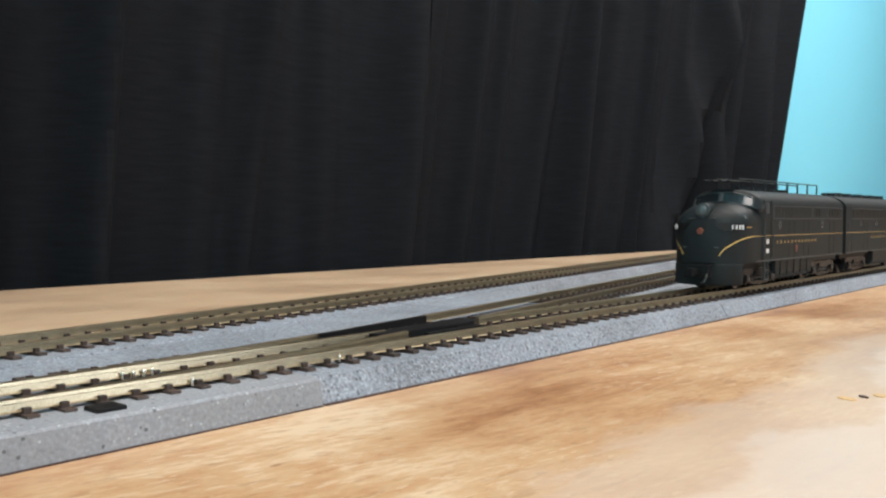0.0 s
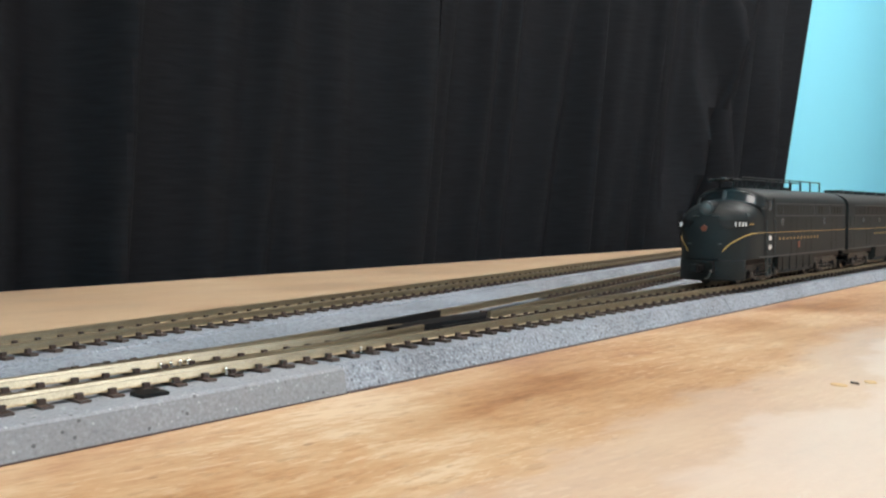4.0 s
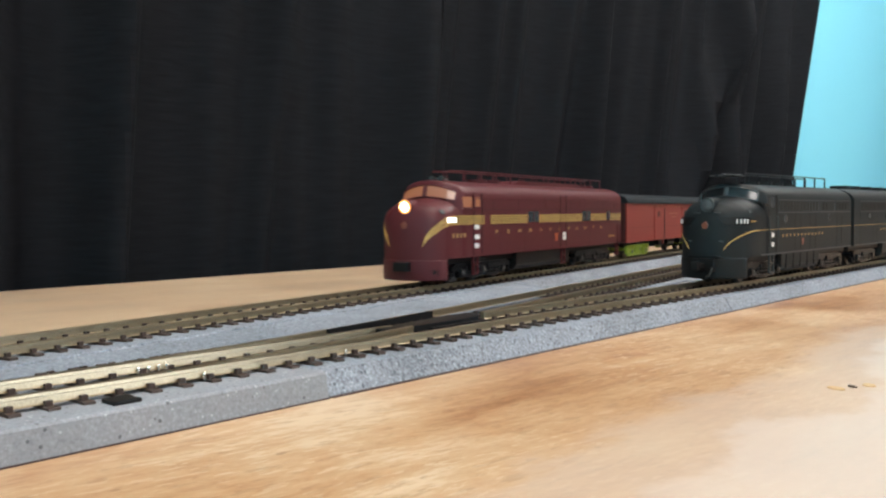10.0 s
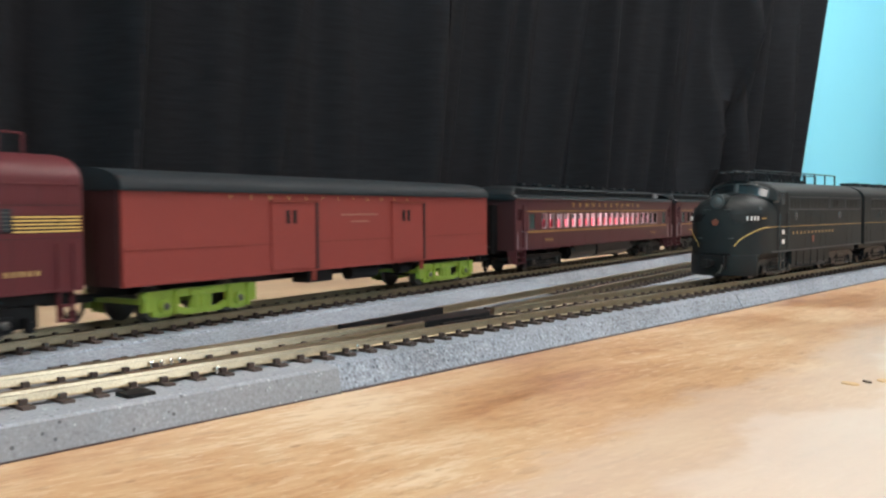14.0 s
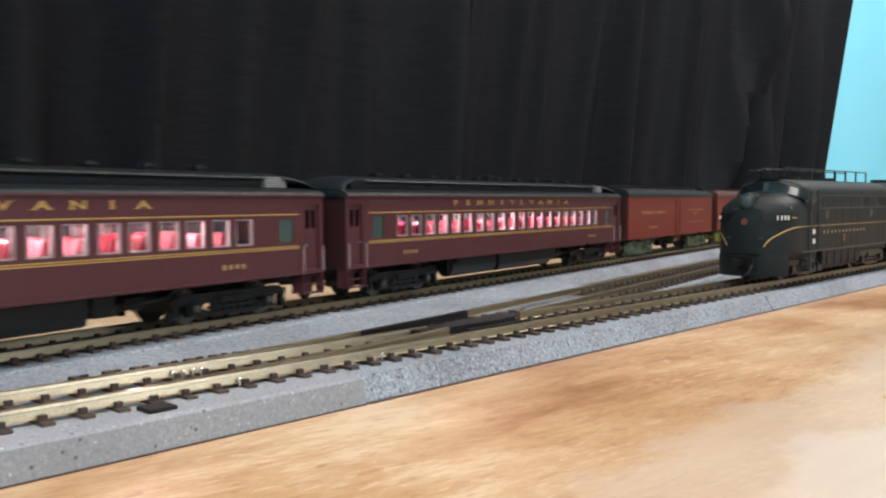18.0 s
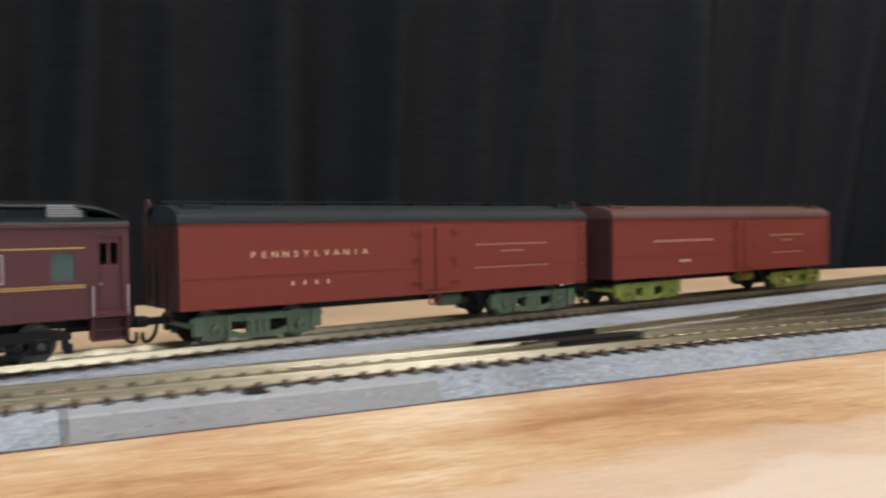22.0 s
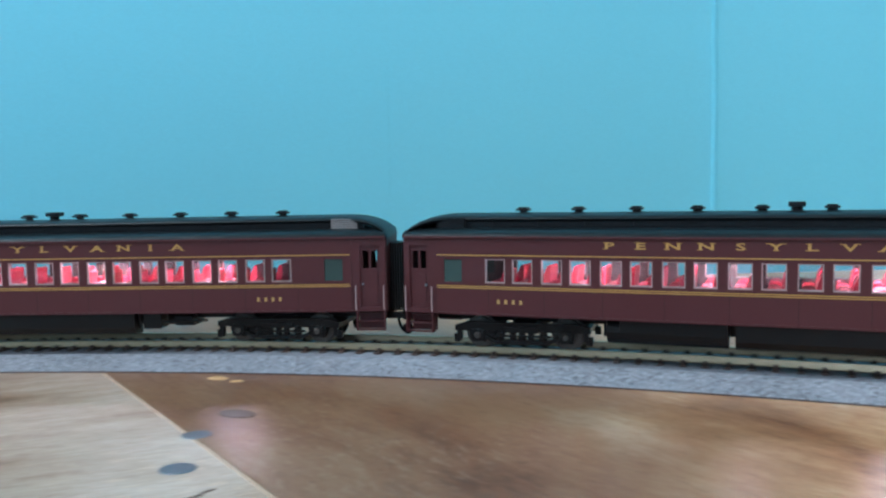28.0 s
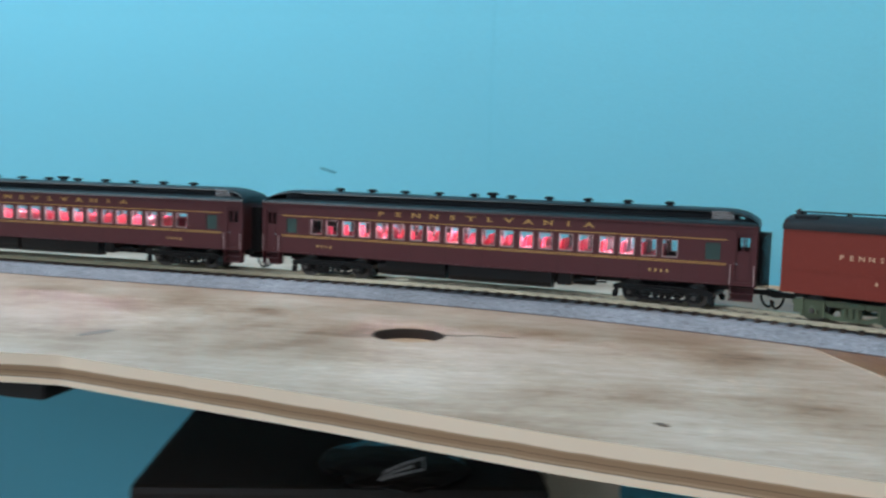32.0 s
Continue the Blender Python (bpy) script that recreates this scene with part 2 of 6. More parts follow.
def speckled(name, base=(0.215, 0.242, 0.284), grain=1500, bump=0.6, some=0.20, depth=1.0):
    """Grey moulded roadbed foam: fine mottling with scattered dark and pale specks."""
    m, n, l, p = nodes_of(name)
    tc = n.new("ShaderNodeTexCoord")

    def noise_at(scale, detail):
        k = n.new("ShaderNodeTexNoise")
        k.inputs["Scale"].default_value, k.inputs["Detail"].default_value = scale, detail
        l.new(tc.outputs["Object"], k.inputs["Vector"])
        return k.outputs[0]

    def step(src, a, b):
        k = n.new("ShaderNodeMapRange")
        k.interpolation_type = "SMOOTHSTEP"
        l.new(src, k.inputs[0])
        k.inputs[1].default_value, k.inputs[2].default_value = a, b
        return k.outputs[0]

    def times(a, b):
        k = n.new("ShaderNodeMath")
        k.operation = "MULTIPLY"
        l.new(a, k.inputs[0])
        l.new(b, k.inputs[1])
        return k.outputs[0]

    fine, broad = noise_at(grain * 0.75, 4), noise_at(26, 4)
    both = n.new("ShaderNodeMath")
    both.operation = "MULTIPLY_ADD"
    l.new(broad, both.inputs[0])
    both.inputs[1].default_value = 0.45
    l.new(fine, both.inputs[2])
    colour = ramp(n, l, both.outputs[0], [(0.54, tuple((1 - 0.42 * depth) * c for c in base)), (0.68, base), (0.78, tuple((1 + 0.12 * depth) * c for c in base)), (0.92, tuple((1 + 0.65 * depth) * c for c in base))]).outputs[0]
    for scale, lo, tint in ((grain * 0.55, 1 - some, tuple(0.45 * c for c in base)), (grain * 0.8, 1 - some * 0.8, tuple(1.75 * c for c in base))):
        v = n.new("ShaderNodeTexVoronoi")
        v.inputs["Scale"].default_value = scale
        l.new(tc.outputs["Object"], v.inputs["Vector"])
        sep = n.new("ShaderNodeSeparateColor")
        l.new(v.outputs["Color"], sep.inputs[0])
        mask = times(step(v.outputs["Distance"], 0.46, 0.28), step(sep.outputs[0], lo, lo + 0.02))
        mx = n.new("ShaderNodeMix")
        mx.data_type = "RGBA"
        l.new(mask, mx.inputs["Factor"])
        l.new(colour, mx.inputs["A"])
        mx.inputs["B"].default_value = (*tint, 1)
        colour = mx.outputs["Result"]
    l.new(colour, p.inputs["Base Color"])
    p.inputs["Roughness"].default_value = 0.7
    bp = n.new("ShaderNodeBump")
    bp.inputs["Strength"].default_value, bp.inputs["Distance"].default_value = bump, 0.0008
    l.new(fine, bp.inputs["Height"])
    l.new(bp.outputs[0], p.inputs["Normal"])
    return m


def cloth(name):
    m, n, l, p = nodes_of(name)
    tc = n.new("ShaderNodeTexCoord")
    mp = n.new("ShaderNodeMapping")
    mp.inputs["Scale"].default_value = (40, 40, 420)
    l.new(tc.outputs["Object"], mp.inputs[0])
    a = n.new("ShaderNodeTexNoise")
    a.inputs["Scale"].default_value, a.inputs["Detail"].default_value = 1.0, 5
    l.new(mp.outputs[0], a.inputs["Vector"])
    r = ramp(n, l, a.outputs[0], [(0.3, (0.0070, 0.0078, 0.0098)), (0.75, (0.0120, 0.0134, 0.0166))])
    l.new(r.outputs[0], p.inputs["Base Color"])
    p.inputs["Roughness"].default_value = 0.8
    p.inputs["Specular IOR Level"].default_value = 0.07
    bp = n.new("ShaderNodeBump")
    bp.inputs["Strength"].default_value, bp.inputs["Distance"].default_value = 0.2, 0.001
    l.new(a.outputs[0], bp.inputs["Height"])
    l.new(bp.outputs[0], p.inputs["Normal"])
    return m


# the two stain entries set darker zones: centre and radius in metres
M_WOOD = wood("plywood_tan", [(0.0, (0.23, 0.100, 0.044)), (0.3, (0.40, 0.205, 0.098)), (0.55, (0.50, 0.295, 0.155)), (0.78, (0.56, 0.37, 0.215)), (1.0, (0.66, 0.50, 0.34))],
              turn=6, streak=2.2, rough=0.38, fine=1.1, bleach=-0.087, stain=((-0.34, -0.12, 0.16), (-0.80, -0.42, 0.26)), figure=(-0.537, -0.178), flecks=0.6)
M_PALE = wood("plywood_pale", [(0.0, (0.16, 0.088, 0.050)), (0.24, (0.28, 0.185, 0.120)), (0.5, (0.365, 0.272, 0.200)), (0.75, (0.425, 0.338, 0.268)), (1.0, (0.51, 0.432, 0.365))],
              turn=-74, streak=1.7, rough=0.46, fine=0.85, broad_scale=10.0, cloudy=1.0, flecks=0.35)
M_PLY = ply_edge("plywood_edge")
M_PLUG = paint("plug_wood", (0.36, 0.235, 0.140), 0.6, vary=0.25, scale=90)
M_DARKW = paint("dark_recess", (0.016, 0.010, 0.008), 0.7, vary=0.2)
M_BROWNK = paint("brown_knot", (0.075, 0.045, 0.028), 0.6, vary=0.3, scale=200)
M_GREYK = paint("grey_stain", (0.19, 0.152, 0.132), 0.6, vary=0.3, scale=200)
M_KNOT = paint("pale_knot", (0.60, 0.40, 0.20), 0.6, vary=0.25, scale=200)
M_BED = speckled("foam_roadbed")
M_BEDBOX = speckled("smooth_roadbed", (0.250, 0.264, 0.292), 1700, 0.10, 0.07, 0.4)
M_FOOTLINE = paint("dark_foot_line", (0.045, 0.022, 0.018), 0.6, vary=0.3, scale=90)
M_RAIL = paint("brass_rail", (0.40, 0.33, 0.225), 0.30, 0.88, vary=0.3, scale=160, bump=0.03)
M_TIE = paint("brown_plastic_tie", (0.050, 0.032, 0.026), 0.6, vary=0.2, by_object=0.25)
M_BLACK = paint("black_plastic", (0.0085, 0.0085, 0.0092), 0.5, vary=0.2, spec=0.2)
M_WALL = paint("blue_wall_paint", (0.215, 0.68, 0.87), 0.75, vary=0.05, scale=6, fine=900, bump=0.06)
M_ROOM = paint("room_wall_paint", (0.45, 0.50, 0.52), 0.85, vary=0.05, scale=5, fine=600)
M_DIM = paint("dark_wall_paint", (0.20, 0.17, 0.14), 0.85, vary=0.08, scale=5, fine=600)
M_CEIL = paint("ceiling_paint", (0.75, 0.75, 0.73), 0.9, vary=0.04, scale=5, fine=600)
# unseen floor, made pale to bounce light up under the table
M_FLOOR = paint("pale_floor", (0.30, 0.28, 0.25), 0.95, vary=0.2, scale=30, fine=900, bump=0.3)
M_CURT = cloth("black_curtain_cloth")
M_SKY = glow("window_daylight", (0.95, 0.98, 1.0), 6.0)
M_WHITE = paint("white_paint", (0.78, 0.78, 0.77), 0.5, vary=0.05)
M_FAINT = paint("faint_pencil", (0.15, 0.49, 0.63), 0.8, vary=0.2)
M_PENCIL = paint("pencil_grey", (0.10, 0.34, 0.45), 0.8, vary=0.2)
M_TUSCAN = paint("maroon_paint", (0.094, 0.0190, 0.0228), 0.45, vary=0.13, scale=60, spec=0.28)
M_COACH = paint("maroon_coach_paint", (0.078, 0.0235, 0.0285), 0.42, vary=0.14, scale=60, spec=0.32)
M_COACHEND = paint("maroon_dark_paint", (0.045, 0.015, 0.016), 0.5, vary=0.12, scale=60, spec=0.35)
M_OXIDE = paint("oxide_red_paint", (0.24, 0.040, 0.032), 0.55, vary=0.10, scale=60, spec=0.35)
M_OXIDE2 = paint("oxide_brown_paint", (0.175, 0.029, 0.020), 0.55, vary=0.12, scale=60, spec=0.3)
M_ROOF = paint("roof_black_paint", (0.0062, 0.0098, 0.0125), 0.42, vary=0.2, scale=80, spec=0.26)
M_ROOFG = paint("roof_slate_paint", (0.015, 0.019, 0.023), 0.6, vary=0.2, scale=80, spec=0.15)
M_ROOFB = paint("roof_brown_paint", (0.075, 0.033, 0.029), 0.6, vary=0.2, scale=60, spec=0.2)
M_GREEN = paint("dark_green_paint", (0.0137, 0.0176, 0.0194), 0.52, vary=0.25, scale=80, spec=0.18)
M_GOLD = paint("gold_lettering", (0.50, 0.30, 0.085), 0.45, vary=0.08)
M_STRIPE = paint("gold_stripe", (0.70, 0.45, 0.14), 0.4, vary=0.05)
M_DULLG = paint("dull_gold_numbers", (0.46, 0.30, 0.11), 0.6, vary=0.1)
M_CREAM = paint("cream_lettering", (0.56, 0.37, 0.25), 0.6, vary=0.05)
M_RED = paint("keystone_red", (0.45, 0.10, 0.03), 0.5, vary=0.05)
M_DULLRED = paint("dull_red_emblem", (0.20, 0.06, 0.035), 0.5, vary=0.1)
M_FADED = paint("faded_lettering", (0.36, 0.16, 0.115), 0.6, vary=0.1)
M_LIME = paint("lime_green_plastic", (0.24, 0.33, 0.040), 0.5, vary=0.2)
M_SAGE = paint("sage_green_plastic", (0.085, 0.115, 0.070), 0.55, vary=0.15)
M_OLIVE = paint("olive_yellow_plastic", (0.20, 0.215, 0.04), 0.55, vary=0.15)
M_STEEL = paint("wheel_steel", (0.10, 0.097, 0.093), 0.4, 0.8, vary=0.15)
M_TRUCK = paint("truck_black", (0.0052, 0.0062, 0.0076), 0.36, vary=0.25, spec=0.26)
M_SEAT = paint("red_seat_plastic", (0.52, 0.022, 0.055), 0.5, vary=0.1)
M_RIM = paint("window_rim", (0.40, 0.31, 0.32), 0.4, vary=0.1)
M_INNER = paint("dark_interior", (0.045, 0.034, 0.036), 0.6, vary=0.1)
M_LOUV = paint("grey_louvre", (0.26, 0.26, 0.27), 0.5, vary=0.1)
M_BAND = paint("dark_stripe_ground", (0.020, 0.008, 0.009), 0.5, vary=0.1, spec=0.2)
# lighter copy of the green, for rims, sills and grab irons
M_GREENL = paint("lighter_green_trim", (0.036, 0.047, 0.051), 0.5, vary=0.25, scale=120)
M_ENGWIN = paint("dark_engine_window", (0.030, 0.040, 0.048), 0.2, vary=0.2)
M_FROST = paint("frosted_green_pane", (0.04, 0.075, 0.072), 0.22, vary=0.1)
M_GLASS = glass("clear_glass", gloss=0.025)
M_STRIP = glow("coach_lamp", (1.0, 0.70, 0.76), 700.0)
M_HEAD = glow("headlamp_glow", (1.0, 0.68, 0.34), 34.0)
M_HALO = glow("headlamp_halo_glow", (1.0, 0.42, 0.14), 1.6)
M_BOARD = glow("number_board_glow", (1.0, 0.97, 0.92), 2.2)
M_DIMLENS = paint("unlit_lens", (0.085, 0.095, 0.10), 0.12, vary=0.05)
M_BAG = paint("clear_plastic_bag", (0.028, 0.022, 0.021), 0.16, vary=0.2, bump=0.8, scale=40, fine=120)
M_BAGSHINE = paint("pale_bag_highlight", (0.55, 0.52, 0.50), 0.12, vary=0.2, bump=0.4, scale=60)
M_CARTON = paint("dark_brown_box", (0.020, 0.014, 0.012), 0.6, vary=0.2, scale=30)
M_NICKEL = paint("steel_screw", (0.20, 0.22, 0.25), 0.45, 0.8, vary=0.15)
M_GLINT = paint("bright_nickel", (0.82, 0.78, 0.70), 0.22, 0.9, vary=0.08)

# ---- building helpers ----


def finish(bm, name, material, smooth=False):
    me = bpy.data.meshes.new(name)
    bmesh.ops.recalc_face_normals(bm, faces=bm.faces)
    bm.to_mesh(me)
    bm.free()
    me.transform(Matrix.Scale(S, 4))
    if smooth:
        for f in me.polygons:
            f.use_smooth = True
        me.set_sharp_from_angle(angle=radians(35))
    me.materials.append(material)
    return me


def part(name, bm, material, parent=None, label="", smooth=False):
    ob = new(name, finish(bm, name, material, smooth))
    if parent is not None:
        ob.parent = parent
    return tagged(ob, label) if label else ob


def again(name, mesh, parent, x=0, y=0, z=0, rz=0, label="", ry=0):
    """One more object on a mesh that is there already."""
    ob = new(name, mesh)
    ob.parent = parent
    ob.matrix_basis = pose(x * S, y * S, z * S, 0, ry, rz)
    return tagged(ob, label) if label else ob


def thing(name, label, category, group="", kind=""):
    return tagged(new(name), label, category, group, kind)


def box(bm, x0, x1, y0, y1, z0, z1, bevel=0.0):
    m = Matrix.LocRotScale(((x0 + x1) / 2, (y0 + y1) / 2, (z0 + z1) / 2), None, (abs(x1 - x0), abs(y1 - y0), abs(z1 - z0)))
    r = bmesh.ops.create_cube(bm, size=1, matrix=m)
    if bevel:
        edges = list({e for v in r["verts"] for e in v.link_edges})
        bmesh.ops.bevel(bm, geom=edges, offset=bevel, segments=2, affect="EDGES", profile=0.6)
    return bm


def tube(bm, pts, r, n=6):
    """A bent round bar through the given points, as one closed skin."""
    pts = [Vector(p) for p in pts]
    rings = []
    for i, p in enumerate(pts):
        d = (pts[min(i + 1, len(pts) - 1)] - pts[max(i - 1, 0)]).normalized()
        u = d.cross(Vector((0.31, 0.9, 0.2))).normalized()
        w = d.cross(u)
        rings.append([bm.verts.new(p + r * (u * math.cos(2 * math.pi * k / n) + w * math.sin(2 * math.pi * k / n))) for k in range(n)])
    for a, b in zip(rings, rings[1:]):
        for k in range(n):
            bm.faces.new((a[k], a[(k + 1) % n], b[(k + 1) % n], b[k]))
    bm.faces.new(rings[0][::-1])
    bm.faces.new(rings[-1])
    bmesh.ops.recalc_face_normals(bm, faces=bm.faces)
    return bm


def rod(bm, a, b, r, seg=8, r2=None):
    a, b = Vector(a), Vector(b)
    q = (b - a).to_track_quat("Z", "Y").to_matrix().to_4x4()
    bmesh.ops.create_cone(bm, cap_ends=True, segments=seg, radius1=r, radius2=r if r2 is None else r2, depth=(b - a).length,
                          matrix=Matrix.Translation((a + b) / 2) @ q)
    return bm


def extrude_x(bm, prof, x0, x1):
    """A prism of a profile in y and z, from x0 to x1."""
    a = [bm.verts.new((x0, y, z)) for y, z in prof]
    b = [bm.verts.new((x1, y, z)) for y, z in prof]
    n = len(prof)
    for i in range(n):
        bm.faces.new((a[i], a[(i + 1) % n], b[(i + 1) % n], b[i]))
    bm.faces.new(a)
    bm.faces.new(b[::-1])
    return bm


def extrude_y(bm, prof, y0, y1):
    """A prism of a profile in x and z, from y0 to y1."""
    a = [bm.verts.new((x, y0, z)) for x, z in prof]
    b = [bm.verts.new((x, y1, z)) for x, z in prof]
    n = len(prof)
    for i in range(n):
        bm.faces.new((a[i], a[(i + 1) % n], b[(i + 1) % n], b[i]))
    bm.faces.new(a)
    bm.faces.new(b[::-1])
    return bm


def slab(bm, outline, z0, z1):
    a = [bm.verts.new((x, y, z0)) for x, y in outline]
    b = [bm.verts.new((x, y, z1)) for x, y in outline]
    n = len(outline)
    for i in range(n):
        bm.faces.new((a[i], a[(i + 1) % n], b[(i + 1) % n], b[i]))
    bm.faces.new(a[::-1])
    bm.faces.new(b)
    return bm


def sweep(bm, line, prof):
    """A profile (across to the left, up) carried along a line of (x, y, heading)."""
    rings = []
    for x, y, th in line:
        nx, ny = -math.sin(th), math.cos(th)
        rings.append([bm.verts.new((x + nx * o, y + ny * o, z)) for o, z in prof])
    n = len(prof)
    for a, b in zip(rings, rings[1:]):
        for i in range(n):
            bm.faces.new((a[i], a[(i + 1) % n], b[(i + 1) % n], b[i]))
    bm.faces.new(rings[0])
    bm.faces.new(rings[-1][::-1])
    return bm


# ---- the lines of the tracks ----
BENDS = (0, 0, 0, 0, 0.21, 0.27, 0.39, 0.07, 0.28, 0.5, 0.61, 1.1, 1.28, 1.25, 1.45)   # per metre, every 120 mm from 500 mm on


def bend(s):
    if -1000 < s < -150:
        return 1 / 600
    if s < 500 or s > 2290:
        return 0.0
    i = min((s - 500) / 120, len(BENDS) - 1.001)
    k = int(i)
    return 0.001 * (BENDS[k] + (BENDS[k + 1] - BENDS[k]) * (i - k))


def main_line():
    """The running line, by its length from a point far along the straight: (x, y, heading) every 5 mm."""
    out = {}
    for sign in (1, -1):
        x, y, th = 1100.0, 247.3, math.pi + 0.1785
        i = 0
        while -2300 < i * 5 < 3400:
            out[i] = (x, y, th)
            step = 5 * sign
            k = bend(i * 5 + step / 2)
            mid = th + k * step / 2
            x, y, th = x + math.cos(mid) * step, y + math.sin(mid) * step, th + k * step
            i += sign
    return out


MAIN = main_line()


def on_main(s):
    i = math.floor(s / 5)
    f = s / 5 - i
    a, b = MAIN[i], MAIN[i + 1]
    return tuple(u + (v - u) * f for u, v in zip(a, b))


def siding_y(x):
    if x > 0:
        return 0.0
    t = min(1.0, -x / 320)
    return -47 * (3 * t * t - 2 * t ** 3) - 96 * (t ** 3 - t * t)


def siding(x):
    d = (siding_y(x - 1) - siding_y(x + 1)) / -2
    return (x, siding_y(x), math.pi + math.atan(d))


def spur(x):
    """The line that leaves the siding through the points."""
    if x < 220:
        y, d = max(0, x - 65) ** 2 / 1720, max(0, x - 65) / 860
    else:
        y, d = 155 ** 2 / 1720 + (x - 220) * 0.18, 0.18
    return (x, y, math.pi + math.atan(d))


# ---- the room ----
def plate(name, outline, z0, z1, material, label="", kind="structure"):
    return tagged(part(name, slab(bmesh.new(), outline, z0, z1), material), label, kind=kind)


def cove():
    """The painted backdrop: flat, coved round the corner, then two flat lengths."""
    pts = []
    ax, ay, bx, by, cx, cy = -470.0, 409.5, -664.0, 400.0, -736.0, 300.0
    for k in range(21):
        t = k / 20
        pts.append(((1 - t) ** 2 * ax + 2 * t * (1 - t) * bx + t * t * cx, (1 - t) ** 2 * ay + 2 * t * (1 - t) * by + t * t * cy))
    ax, ay, bx, by, cx, cy = -840.0, 156.5, -870.0, 115.0, -894.0, 69.5
    for k in range(9):
        t = k / 8
        pts.append(((1 - t) ** 2 * ax + 2 * t * (1 - t) * bx + t * t * cx, (1 - t) ** 2 * ay + 2 * t * (1 - t) * by + t * t * cy))
    pts.append((-1454.0, -992.0))
    bm = bmesh.new()
    lay = [[bm.verts.new((x, y, z)) for x, y in pts] for z in (-1000, 1400)]
    for i in range(len(pts) - 1):
        bm.faces.new((lay[0][i], lay[0][i + 1], lay[1][i + 1], lay[1][i]))
    ob = part("wall_west", bm, M_WALL)
    for f in ob.data.polygons:
        f.use_smooth = True
    md = ob.modifiers.new("thick", "SOLIDIFY")
    md.thickness, md.offset = 0.012, 1
    return tagged(ob, "sky-blue painted backdrop wall, coved round the corner", kind="structure")


def wall_strip(name, pts, z0, z1, thick, material, label):
    bm = bmesh.new()
    for (ax, ay), (bx, by) in zip(pts, pts[1:]):
        d = Vector((bx - ax, by - ay)).normalized()
        nx, ny = d.y * thick, -d.x * thick
        slab(bm, [(ax, ay), (bx, by), (bx + nx, by + ny), (ax + nx, ay + ny)], z0, z1)
    return tagged(part(name, bm, material), label, kind="structure")


cove()
plate("wall_north", [(-470, 409.5), (-374, 412), (-374, 440), (-470, 440)], -1000, 1400, M_WALL, "sky-blue painted wall beside the curtained window")
plate("wall_north_sill", [(-374, 420), (1500, 420), (1500, 440), (-374, 440)], -1000, -120, M_WALL, "sky-blue wall under the window")
plate("wall_north_head", [(-374, 420), (1500, 420), (1500, 440), (-374, 440)], 1150, 1400, M_WALL, "sky-blue wall over the window")
plate("wall_north_far", [(1500, 420), (2760, 420), (2760, 440), (1500, 440)], -1000, 1400, M_WALL, "sky-blue painted wall past the curtain")
# unseen wall, coloured dark to keep blue out of the rails' reflections
plate("wall_east", [(2740, -2400), (2760, -2400), (2760, 420), (2740, 420)], -1000, 1400, M_DIM, "plain dark wall closing the unseen end of the room")
plate("wall_south", [(-2050, -2420), (2760, -2420), (2760, -2400), (-2050, -2400)], -1000, 1400, M_ROOM, "plain grey-white wall across the aisle")
wall_strip("wall_south_west", [(-1454, -992), (-2090, -2400)], -1000, 1400, 20, M_WALL, "sky-blue painted wall")
plate("floor", [(-2100, -2450), (2760, -2450), (2760, 460), (-2100, 460)], -1020, -1000, M_FLOOR, "pale unseen floor under the layout")
plate("ceiling", [(-2100, -2450), (2760, -2450), (2760, 460), (-2100, 460)], 1400, 1420, M_CEIL, "plain white ceiling")
# housings added over the three lamps, all out of view
for i, (x, y) in enumerate(((-1.08, -1.60), (0.35, -0.15), (1.72, -0.30))):
    fx = tagged(new("ceiling_fixture"), "flat white lamp housing, added out of view", "lamp")
    fx.matrix_basis = pose(x, y, 1.36)
    hx, hy = ((320, 720), (560, 240), (420, 240))[i]
    part("housing", box(bmesh.new(), -hx, hx, -hy, hy, 0, 38, 6), M_WHITE, fx)
# window behind the curtain
win = tagged(new("window_1"), "bright window hidden by a black curtain", kind="structure")
part("pane", slab(bmesh.new(), [(-374, 434), (1500, 434), (1500, 438), (-374, 438)], -120, 1150), M_SKY, win)
bm = bmesh.new()
box(bm, -374, -371.5, 424, 432, -120, 1150)
box(bm, 560, 590, 424, 432, -120, 1150)
part("window_frame", bm, M_WHITE, win)
bm = bmesh.new()
for z in (62, 96, 103, 142, 147, 152):
    box(bm, -366, -330, 424, 430, z, z + 2.5)
part("blind_cord", bm, M_PENCIL, win)


